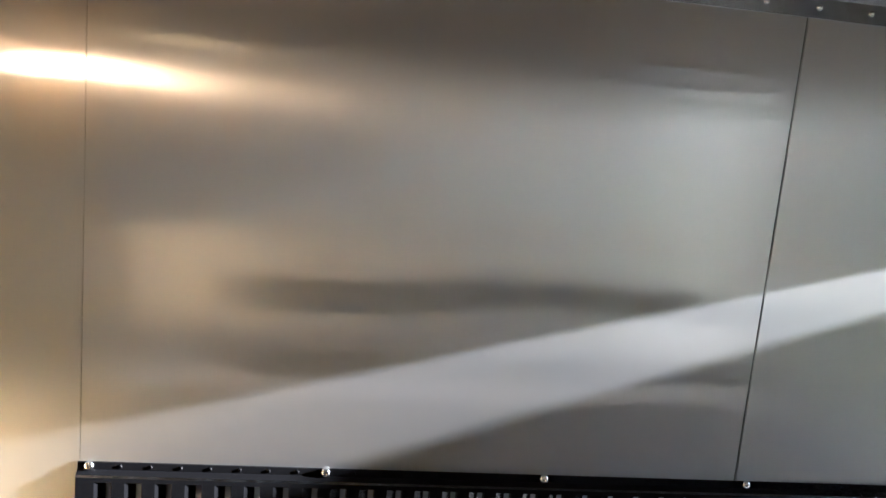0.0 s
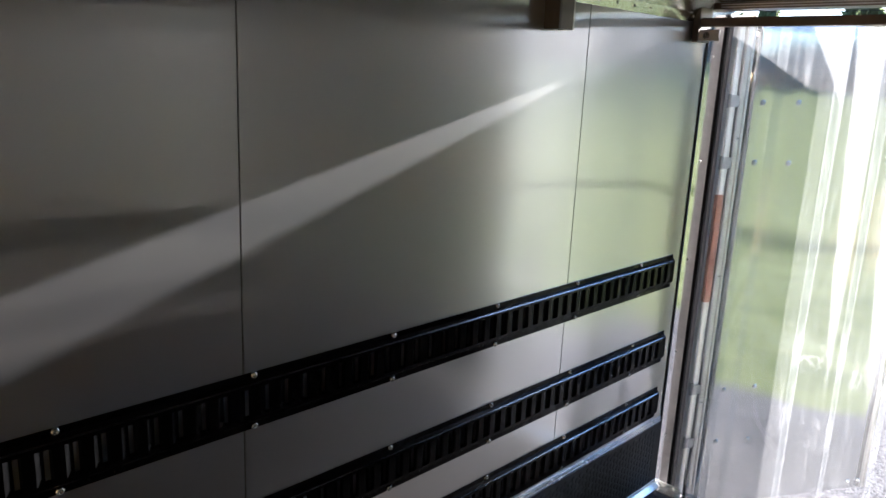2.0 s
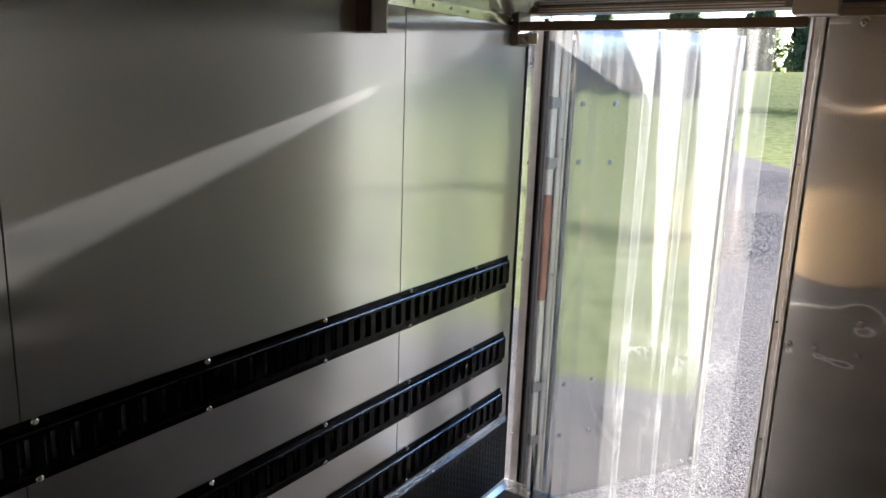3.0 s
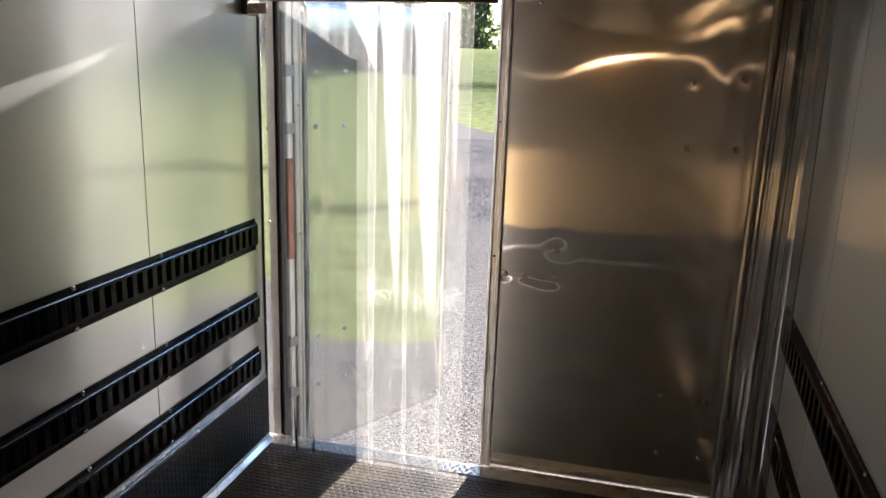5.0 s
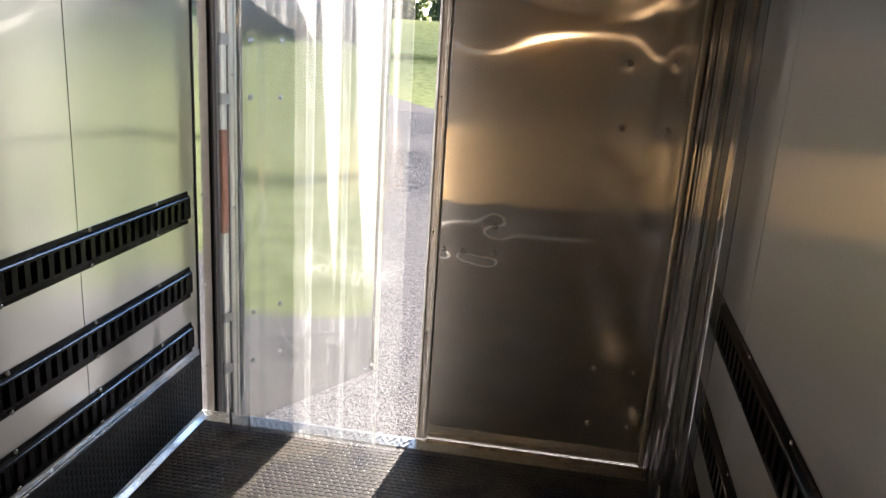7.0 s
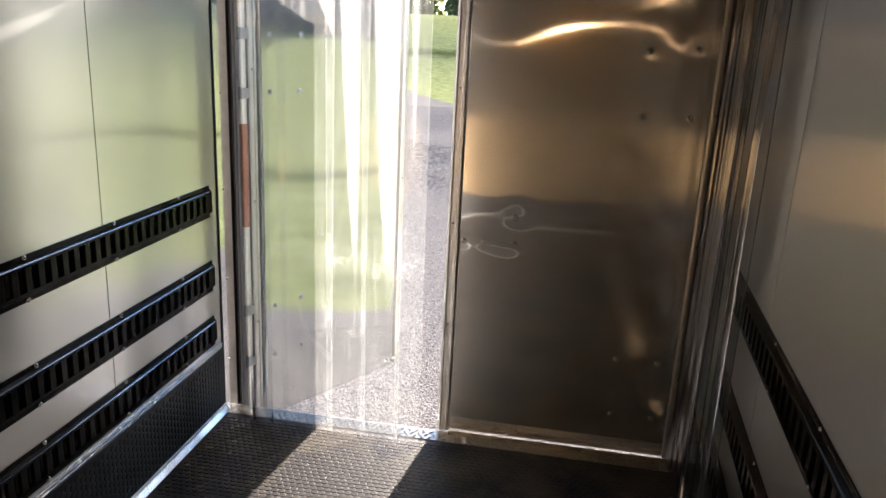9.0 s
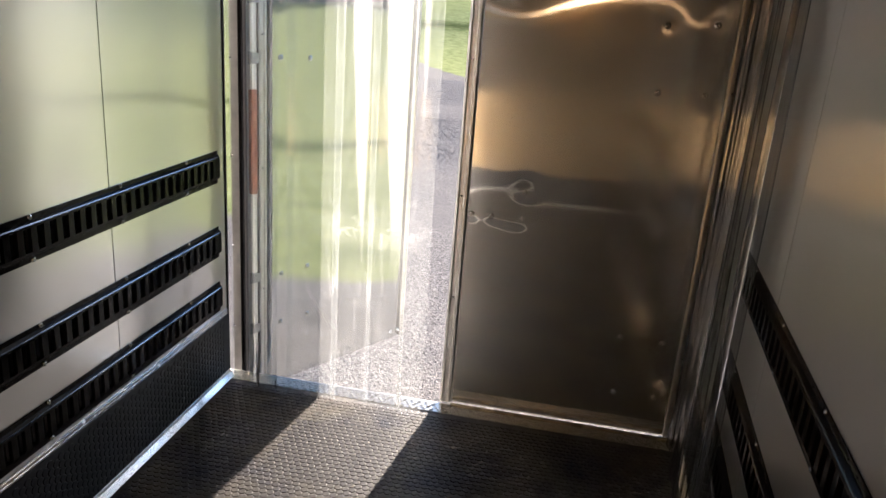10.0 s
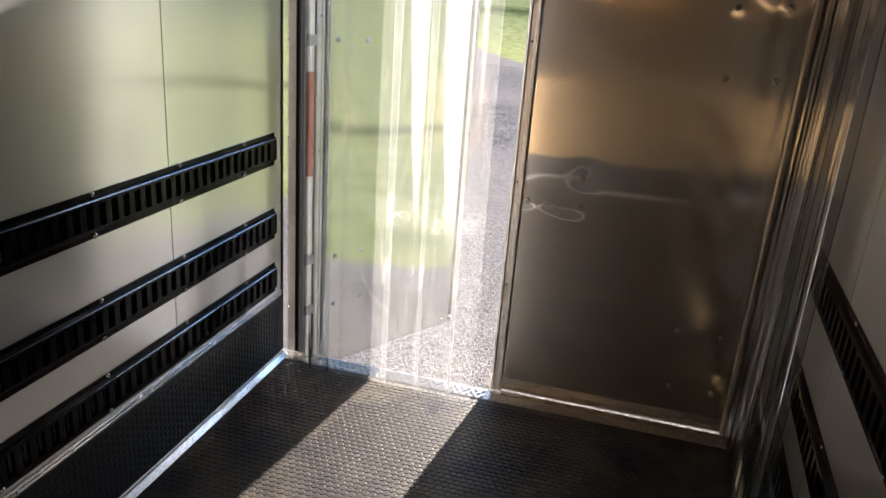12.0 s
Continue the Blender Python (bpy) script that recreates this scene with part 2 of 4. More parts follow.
def ground_material():
    m, n, l, b = material("gravel and lawn")
    stones = n.new("ShaderNodeTexVoronoi")
    co = n.new("ShaderNodeTexCoord")
    stones.inputs["Scale"].default_value = 85
    l.new(co.outputs["Object"], stones.inputs["Vector"])
    grav = ramp(n, l, stones.outputs["Color"], (0.105, 0.097, 0.090), (0.285, 0.265, 0.245), 0.1, 0.9)
    wide = noise_tex(n, l, 0.7, 5, 0.6)
    tuft = noise_tex(n, l, 2.6, 8, 0.75)
    grass = ramp(n, l, tuft.outputs["Fac"], (0.145, 0.168, 0.066), (0.32, 0.338, 0.155), 0.36, 0.66)
    sep = n.new("ShaderNodeSeparateXYZ")
    l.new(co.outputs["Object"], sep.inputs["Vector"])

    def calc(op, x, y, clamp=False):
        k = n.new("ShaderNodeMath")
        k.operation, k.use_clamp = op, clamp
        for i, v in enumerate((x, y)):
            if isinstance(v, (int, float)):
                k.inputs[i].default_value = v
            else:
                l.new(v, k.inputs[i])
        return k.outputs[0]

    sway = calc("MULTIPLY", calc("SUBTRACT", wide.outputs["Fac"], 0.5), 0.9)
    line = calc("ADD", calc("ADD", sep.outputs["X"], calc("MULTIPLY", sep.outputs["Y"], 0.53)), sway)
    near = calc("ADD", calc("ADD", sep.outputs["X"], calc("MULTIPLY", sep.outputs["Y"], 0.15)), sway)
    right = calc("MAXIMUM", calc("MULTIPLY", calc("SUBTRACT", line, 9.5), 5.0, True), calc("MULTIPLY", calc("SUBTRACT", near, 2.7), 5.0, True))
    left = calc("MULTIPLY", calc("SUBTRACT", -7.0, sep.outputs["X"]), 5.0, True)
    far = calc("MULTIPLY", calc("SUBTRACT", sep.outputs["Y"], 42.0), 2.0, True)
    lawn = calc("MAXIMUM", calc("MAXIMUM", right, far), calc("MULTIPLY", left, calc("MULTIPLY", calc("SUBTRACT", 25.0, sep.outputs["Y"]), 1.0, True)))
    # a darker band across the lawn
    band = calc("ADD", sep.outputs["Y"], calc("MULTIPLY", sep.outputs["X"], 3.2))
    bend = calc("SUBTRACT", calc("ADD", sep.outputs["Y"], calc("MULTIPLY", sep.outputs["X"], 1.07)), 18.75)
    back = calc("SUBTRACT", calc("ADD", sep.outputs["Y"], calc("MULTIPLY", sep.outputs["X"], 5.6)), 54.1)
    band = calc("MINIMUM", calc("SUBTRACT", band, 31.8), calc("MULTIPLY", bend, 2.0))
    band = calc("MAXIMUM", calc("MAXIMUM", band, calc("MULTIPLY", back, 0.6)), calc("SUBTRACT", sep.outputs["Y"], 46.0))
    band = calc("ABSOLUTE", calc("ADD", band, calc("MULTIPLY", calc("SUBTRACT", wide.outputs["Fac"], 0.5), 4.0)), 0.0)
    band = calc("SUBTRACT", 1.0, calc("MULTIPLY", band, 0.40), True)
    dark = n.new("ShaderNodeMix")
    dark.data_type = "RGBA"
    l.new(calc("MULTIPLY", band, 0.9), dark.inputs["Factor"])
    l.new(grass.outputs["Color"], dark.inputs["A"])
    dark.inputs["B"].default_value = (0.05, 0.065, 0.022, 1)
    mix = n.new("ShaderNodeMix")
    mix.data_type = "RGBA"
    l.new(lawn, mix.inputs["Factor"])
    clump = noise_tex(n, l, 42, 6, 0.8)
    patchy = n.new("ShaderNodeMix")
    patchy.data_type, patchy.blend_type = "RGBA", "MULTIPLY"
    patchy.inputs["Factor"].default_value = 0.8
    l.new(grav.outputs["Color"], patchy.inputs["A"])
    l.new(ramp(n, l, clump.outputs["Fac"], (0.5, 0.5, 0.52), (1.25, 1.25, 1.25), 0.38, 0.62).outputs["Color"], patchy.inputs["B"])
    l.new(patchy.outputs["Result"], mix.inputs["A"])
    l.new(dark.outputs["Result"], mix.inputs["B"])
    l.new(mix.outputs["Result"], b.inputs["Base Color"])
    b.inputs["Roughness"].default_value = 0.95
    b.inputs["Specular IOR Level"].default_value = 0.0
    bumps(n, l, b, ((tuft.outputs["Fac"], 0.3, 0.05), (stones.outputs["Distance"], 0.6, 0.008)))
    return m


GROUND = ground_material()


def leaf_material(name, dark, light, lit):
    m, n, l, b = material(name)
    rnd = n.new("ShaderNodeNewGeometry")
    l.new(ramp(n, l, rnd.outputs["Random Per Island"], dark, light, 0.0, 1.0).outputs["Color"], b.inputs["Base Color"])
    b.inputs["Roughness"].default_value = 0.6
    glow = n.new("ShaderNodeBsdfTranslucent")
    glow.inputs["Color"].default_value = (*lit, 1)
    both = n.new("ShaderNodeMixShader")
    l.new(b.outputs["BSDF"], both.inputs[1])
    l.new(glow.outputs["BSDF"], both.inputs[2])
    l.new(both.outputs["Shader"], n["Material Output"].inputs["Surface"])
    return m


LEAF = leaf_material("leaves", (0.05, 0.075, 0.035), (0.11, 0.14, 0.07), (0.16, 0.20, 0.09))
# the blue of distant haze is put into these leaves
HAZY_LEAF = leaf_material("leaves tinted with blue haze", (0.09, 0.145, 0.19), (0.15, 0.235, 0.30), (0.13, 0.20, 0.26))
BARK = dull("bark", (0.12, 0.09, 0.07), 0.9, 14, 0.5, 0.6, 0.03)


def stone_material():
    m, n, l, b = material("gravel stones")
    rnd = n.new("ShaderNodeNewGeometry")
    l.new(ramp(n, l, rnd.outputs["Random Per Island"], (0.085, 0.079, 0.074), (0.370, 0.345, 0.318), 0.0, 1.0).outputs["Color"], b.inputs["Base Color"])
    b.inputs["Roughness"].default_value = 0.95
    b.inputs["Specular IOR Level"].default_value = 0.0
    return m


STONE = stone_material()


def lamp_material(name, power, colour):
    m, n, l, b = material(name)
    b.inputs["Base Color"].default_value = (0.9, 0.8, 0.65, 1)
    b.inputs["Emission Color"].default_value = (*colour, 1)
    b.inputs["Emission Strength"].default_value = power
    return m


LAMP = lamp_material("warm lamp lens", 4.2, (1.0, 0.60, 0.28))
LAMP_STRIP = lamp_material("warm lamp strip", 0.12, (1.0, 0.45, 0.13))


# ---- mesh helpers ----
def mesh_of(name, bm, smooth=False):
    me = bpy.data.meshes.new(name)
    bmesh.ops.recalc_face_normals(bm, faces=bm.faces)
    bm.to_mesh(me)
    bm.free()
    if smooth:
        for p in me.polygons:
            p.use_smooth = True
    return me


def part(name, bm, mat, parent=None, label="", smooth=False, m=None):
    """One mesh object, under a thing or a part where one is given."""
    me = mesh_of(name, bm, smooth)
    me.materials.append(mat)
    ob = new(name, me)
    if m is not None:
        ob.matrix_basis = m
    ob.parent = parent
    if label:
        ob["label"] = label
    return ob


def piece(name, me, m, parent):
    """A repeat on shared mesh data."""
    ob = new(name, me)
    ob.matrix_basis = m
    ob.parent = parent
    return ob


def box(x0, x1, y0, y1, z0, z1, bevel=0.0, bm=None):
    fresh = bm is None
    bm = bm or bmesh.new()
    vs = [bm.verts.new((x, y, z)) for x in (x0, x1) for y in (y0, y1) for z in (z0, z1)]
    fs = [bm.faces.new([vs[i] for i in q]) for q in ((0, 1, 3, 2), (4, 6, 7, 5), (0, 4, 5, 1), (2, 3, 7, 6), (0, 2, 6, 4), (1, 5, 7, 3))]
    if bevel and fresh:
        bmesh.ops.bevel(bm, geom=list(bm.edges), offset=bevel, segments=2, affect="EDGES")
    return bm


def slab(outline, z0, z1):
    """A flat outline in (x, y), drawn upwards."""
    bm = bmesh.new()
    lo = [bm.verts.new((x, y, z0)) for x, y in outline]
    hi = [bm.verts.new((x, y, z1)) for x, y in outline]
    n = len(outline)
    for k in range(n):
        bm.faces.new((lo[k], lo[(k + 1) % n], hi[(k + 1) % n], hi[k]))
    bm.faces.new(lo[::-1])
    bm.faces.new(hi)
    return bm


def lathe(profile, sides=12, bm=None, at=(0, 0, 0)):
    """A turned form about z from (radius, height) pairs."""
    bm = bm or bmesh.new()
    rings = []
    for r, h in profile:
        rings.append([bm.verts.new((at[0] + r * math.cos(2 * math.pi * k / sides), at[1] + r * math.sin(2 * math.pi * k / sides), at[2] + h)) for k in range(sides)])
    for a, b in zip(rings, rings[1:]):
        for k in range(sides):
            bm.faces.new((a[k], a[(k + 1) % sides], b[(k + 1) % sides], b[k]))
    bm.faces.new(rings[-1])
    bm.faces.new(rings[0][::-1])
    return bm


def extrude_profile(points, y0, y1, bm=None):
    """A closed outline in (x, z), drawn along y."""
    bm = bm or bmesh.new()
    a = [bm.verts.new((x, y0, z)) for x, z in points]
    b = [bm.verts.new((x, y1, z)) for x, z in points]
    n = len(points)
    for k in range(n):
        bm.faces.new((a[k], a[(k + 1) % n], b[(k + 1) % n], b[k]))
    bm.faces.new(a[::-1])
    bm.faces.new(b)
    return bm


def screw_mesh(r, name="screw"):
    bm = lathe(((r, 0.0), (r, r * 0.25), (r * 0.85, r * 0.55), (r * 0.5, r * 0.72), (r * 0.42, r * 0.72), (r * 0.3, r * 0.35)), 10)
    me = mesh_of(name, bm, True)
    me.materials.append(ZINC)
    return me


def washer_bolt_mesh():
    bm = lathe(((0.0125, 0.0), (0.0125, 0.0015), (0.0105, 0.0022), (0.0095, 0.0022), (0.0092, 0.004), (0.0075, 0.0062), (0.0045, 0.0068), (0.004, 0.0045)), 14)
    me = mesh_of("bolt", bm, True)
    me.materials.append(BOLT_STEEL)
    return me


SCREW, RIVET, BOLT = screw_mesh(0.0085), screw_mesh(0.0055, "rivet"), washer_bolt_mesh()
TO_RIGHT, TO_LEFT, TO_FRONT = pose(0, 0, 0, 0, 90, 0), pose(0, 0, 0, 0, -90, 0), pose(0, 0, 0, 90, 0, 0)


def empty(name, label, category, group="", kind="", at=None):
    ob = new(name)
    ob.empty_display_size = 0.05
    if at is not None:
        ob.matrix_basis = at
    return tagged(ob, label, category, group, kind)


# ---- the trailer's shell ----
W, Y_FRONT, Y_END, Z_TOP = 2.0, -3.62, 0.10, 2.06
TOE = Matrix.Translation((W, 0, 0)) @ pose(0, 0, 0, 0, 0, -3.0) @ Matrix.Translation((-W, 0, 0))   # this wall runs in slightly towards the nose
W_NOSE = W + Y_FRONT * math.tan(radians(3.0))
SEAMS = (-3.075, -1.862, -0.672)
Z_TRIM = 0.315


def side_wall(name, x, side, seams, sheet):
    """side +1: the room lies towards +x of it."""
    xs = sorted((x - side * 0.05, x - side * 0.004))
    ob = part(name, box(xs[0], xs[1], Y_FRONT - 0.05, Y_END - 0.004, -0.12, Z_TOP), GAP)
    tagged(ob, "trailer side wall lined with brushed aluminium sheets", "wall", kind="structure")
    edges = [Y_FRONT, *seams, Y_END - 0.006]
    xs = sorted((x - side * 0.0038, x))
    for a, b in zip(edges, edges[1:]):
        part("panel", box(xs[0], xs[1], a + (0.0004 if a < -3 else 0.0014), b - (0.0004 if b < -3 else 0.0014), Z_TRIM, 1.96, 0.0008), sheet, ob)
    return ob


wall_left = side_wall("wall_left", 0.0, 1, SEAMS, ALU_SIDE)
wall_right = side_wall("wall_right", W, -1, (-2.12, -0.90), ALU_RIGHT)
wall_right.matrix_basis = TOE

front = part("wall_front", box(-0.05, W_NOSE + 0.048, Y_FRONT - 0.05, Y_FRONT, -0.12, Z_TOP), PLYWOOD)
tagged(front, "front wall of brown plywood", "wall", kind="structure")
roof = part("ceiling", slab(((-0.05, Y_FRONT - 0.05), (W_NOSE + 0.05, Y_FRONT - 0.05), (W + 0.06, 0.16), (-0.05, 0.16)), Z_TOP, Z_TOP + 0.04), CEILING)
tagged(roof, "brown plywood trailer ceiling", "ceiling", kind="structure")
floor = part("floor", slab(((0.0, Y_FRONT), (W_NOSE, Y_FRONT), (W, 0.0), (W, 0.07), (0.0, 0.07)), -0.12, -0.003), RUBBER)
tagged(floor, "black rubber floor mat with raised hexagons", "floor", kind="structure")
chassis = part("floor_edge", box(-0.05, W + 0.05, Y_END + 0.004, 0.172, -0.16, -0.0105), ALU_DULL)
tagged(chassis, "aluminium rear edge under the sill", "floor edge", kind="structure")


def cove(name, x, side):
    """The sloped aluminium strip between wall and ceiling, with its row of rivets."""
    pts = [(x + side * a, z) for a, z in ((0.001, 1.917), (0.004, 1.915), (0.016, 1.946), (0.10, 2.058), (0.001, 2.058))]
    ob = part(name, extrude_profile(pts, Y_FRONT, 0.03), ALU_COVE)
    tagged(ob, "bent aluminium cove strip riveted along the ceiling", "trim", kind="structure")
    y = -0.049
    while y > -3.5:
        piece("rivet", RIVET, Matrix.Translation((x + side * 0.0102, y, 1.932)) @ pose(0, 0, 0, 0, side * 21, 0) @ (TO_RIGHT if side > 0 else TO_LEFT), ob)
        y -= 0.1001
    return ob


cove("trim_cove_left", 0.0, 1)
cove("trim_cove_right", W, -1).matrix_basis = TOE


def ribbed_trim(name, x, side, z, label):
    """Flat bar with two ribs and a row of screws, over the edge of the rubber kick sheet."""
    out = ((0.0005, -0.014), (0.003, -0.014), (0.003, -0.010), (0.006, -0.008), (0.006, -0.005), (0.003, -0.003), (0.003, 0.003),
           (0.006, 0.005), (0.006, 0.008), (0.003, 0.010), (0.003, 0.014), (0.0005, 0.014))
    ob = part(name, extrude_profile([(x + side * a, z + h) for a, h in out], Y_FRONT, Y_END - 0.004), ALU_TRIM)
    tagged(ob, label, "trim", kind="structure")
    y = 0.03
    while y > -3.5:
        piece("screw", RIVET, Matrix.Translation((x + side * 0.003, y, z)) @ (TO_RIGHT if side > 0 else TO_LEFT), ob)
        y -= 0.2032
    return ob


ribbed_trim("trim_kick_left", 0.0, 1, 0.315, "ribbed aluminium trim above the rubber kick sheet")
ribbed_trim("trim_kick_right", W, -1, 0.315, "ribbed aluminium trim above the rubber kick sheet").matrix_basis = TOE


def corner_angle(name, x, side):
    pts = [(x + side * a, h) for a, h in ((0.008, 0.0), (0.029, 0.0), (0.029, 0.002), (0.0265, 0.0045), (0.0125, 0.021), (0.010, 0.030), (0.0065, 0.032), (0.0065, 0.001))]
    ob = part(name, extrude_profile(pts, Y_FRONT, Y_END - 0.004), ANGLE)
    tagged(ob, "bright aluminium angle along the floor edge", "trim", kind="structure")
    return ob


corner_angle("trim_floor_left", 0.0, 1)
corner_angle("trim_floor_right", W, -1).matrix_basis = TOE
front_kick = part("wall_kick_front", box(0.002, W_NOSE - 0.002, Y_FRONT + 0.0005, Y_FRONT + 0.007, 0.001, Z_TRIM, 0.001), RUBBER_WALL)
tagged(front_kick, "black rubber kick sheet on the front wall", "wall", kind="structure")
turn_x = Matrix(((0, 1, 0, 0), (1, 0, 0, 0), (0, 0, 1, 0), (0, 0, 0, 1)))
quarter = [(0.0, 0.0)] + [(0.024 * math.cos(a), 0.024 * math.sin(a)) for a in (0, 0.26, 0.52, 0.78, 1.05, 1.31, 1.5708)]
front_trim = part("trim_floor_front", extrude_profile(quarter, 0.03, W_NOSE - 0.03), PALE, None, "", False, Matrix.Translation((0, Y_FRONT + 0.0075, 0)) @ turn_x)
tagged(front_trim, "pale cove trim along the foot of the front wall", "trim", kind="structure")


# ---- rear frame, sill, header ----
def rear_post(name, x, side, depth, end, seal):
    """Splayed jamb from the wall's end to the door; seal: x and y of the rubber's two corners."""
    ob = empty(name, "aluminium door post with a black rubber seal", "door post", kind="structure")
    pts = [(x + side * 0.003, 0.104), (x + side * depth, end - 0.010), (x + side * (depth + 0.004), end - 0.006), (x + side * (depth + 0.004), end), (x - side * 0.05, end), (x - side * 0.05, 0.100)]
    bm = bmesh.new()
    lo = [bm.verts.new((px, py, -0.12)) for px, py in pts]
    hi = [bm.verts.new((px, py, Z_TOP)) for px, py in pts]
    for k in range(6):
        bm.faces.new((lo[k], lo[(k + 1) % 6], hi[(k + 1) % 6], hi[k]))
    bm.faces.new(lo), bm.faces.new(hi)
    part("post", bm, ALU_POST, ob)
    part("seal", box(*seal, -0.11 if side > 0 else 0.002, 1.965, 0.004), SEAL, ob, "black rubber door seal")
    xs = sorted((x + side * (depth - 0.001), x + side * (depth + 0.003)))
    part("bead", box(xs[0], xs[1], end - 0.022, end - 0.014, 0.002, 1.965, 0.002), ALU_TRIM, ob)
    xs = sorted((x + side * 0.0005, x + side * 0.006))
    part("joint", box(xs[0], xs[1], 0.094, 0.103, 0.0, 1.96), GAP, ob)
    for z in (0.22, 0.60, 1.00, 1.40, 1.80):
        piece("screw", RIVET, Matrix.Translation((x + side * (0.003 + (depth - 0.003) * 0.40), 0.157, z)) @ (TO_RIGHT if side > 0 else TO_LEFT), ob)
    return ob


post_left = rear_post("door_post_left", 0.0, 1, 0.005, 0.282, (0.0055, 0.016, 0.240, 0.2815))
# unseen cover added outside the hinge gap to keep the sun off the wall
part("sun_stop", box(-0.05, 0.086, 0.3045, 0.320, -0.12, 1.965, 0.002), ALU_DULL, post_left)
rear_post("door_post_right", W, -1, 0.008, 0.24, (1.952, 1.990, 0.120, 0.172))

sill = empty("sill", "diamond plate aluminium door sill", "sill", kind="structure")
part("plate", box(0.002, W - 0.002, 0.0705, 0.150, -0.010, 0.0), PLATE, sill)
part("lip", extrude_profile([(-0.012, 0.0), (0.010, 0.0), (0.006, 0.008), (-0.003, 0.011), (-0.010, 0.006)], 1.02, W - 0.03), PLATE_LIP, sill, "raised aluminium lip").matrix_basis = pose(0, 0.148, 0.0, 0, 0, 0) @ Matrix(((0, 1, 0, 0), (1, 0, 0, 0), (0, 0, 1, 0), (0, 0, 0, 1)))
bm = bmesh.new()
row = 0
y = 0.080
while y < 0.148:
    x = 0.02 + (row % 2) * 0.016
    k = row
    while x < W - 0.02:
        turn = 45 if k % 2 else -45
        m = pose(x, y, 0.0, 0, 0, turn)
        q = [bm.verts.new(m @ Vector(v)) for v in ((-0.013, 0, 0), (0, -0.0042, 0), (0.013, 0, 0), (0, 0.0042, 0), (-0.006, 0, 0.0046), (0.006, 0, 0.0046))]
        for f in ((0, 1, 5, 4), (1, 2, 5), (2, 3, 4, 5), (3, 0, 4)):
            bm.faces.new([q[i] for i in f])
        x += 0.032
        k += 1
    y += 0.023
    row += 1
x = 1.03
while x < W - 0.04:   # the same ribs run over the raised lip
    m = pose(x, 0.1465, 0.0075, 24, 0, 38)
    q = [bm.verts.new(m @ Vector(v)) for v in ((-0.011, 0, 0), (0, -0.0034, 0), (0.011, 0, 0), (0, 0.0034, 0), (-0.005, 0, 0.0045), (0.005, 0, 0.0045))]
    for f in ((0, 1, 5, 4), (1, 2, 5), (2, 3, 4, 5), (3, 0, 4)):
        bm.faces.new([q[i] for i in f])
    x += 0.0135
tagged(part("tread", bm, PLATE, sill), kind="stuff")

header = empty("header", "aluminium header tube over the rear doors", "header", kind="structure")
part("tube", box(-0.05, W + 0.05, 0.10, 0.20, 1.968, 1.991, 0.002), RAIL, header, "brown grey header channel")
for z in (1.975, 1.984):
    part("rib", box(0.04, 0.90, 0.0965, 0.0995, z - 0.002, z + 0.002, 0.0008), ALU_DULL, header)
part("crown", box(-0.05, W + 0.05, 0.104, 0.20, 1.9915, 2.10), ALU_DULL, header)
bm = bmesh.new()
lip = [bm.verts.new(v) for x in (0.036, 0.900) for v in ((x, 0.103, 1.992), (x, -0.30, 2.056), (x, -0.30, 2.059), (x, 0.103, 1.996))]
for q in ((0, 1, 2, 3), (4, 7, 6, 5), (0, 4, 5, 1), (1, 5, 6, 2), (2, 6, 7, 3), (3, 7, 4, 0)):
    bm.faces.new([lip[i] for i in q])
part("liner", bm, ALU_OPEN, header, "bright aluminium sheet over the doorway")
part("strip", box(0.92, W - 0.01, 0.088, 0.099, 1.975, 2.000, 0.002), SEAL, header, "black rubber header seal")
part("lower_strip", box(0.955, W - 0.03, 0.150, 0.192, 1.944, 1.9675, 0.002), RAIL, header)


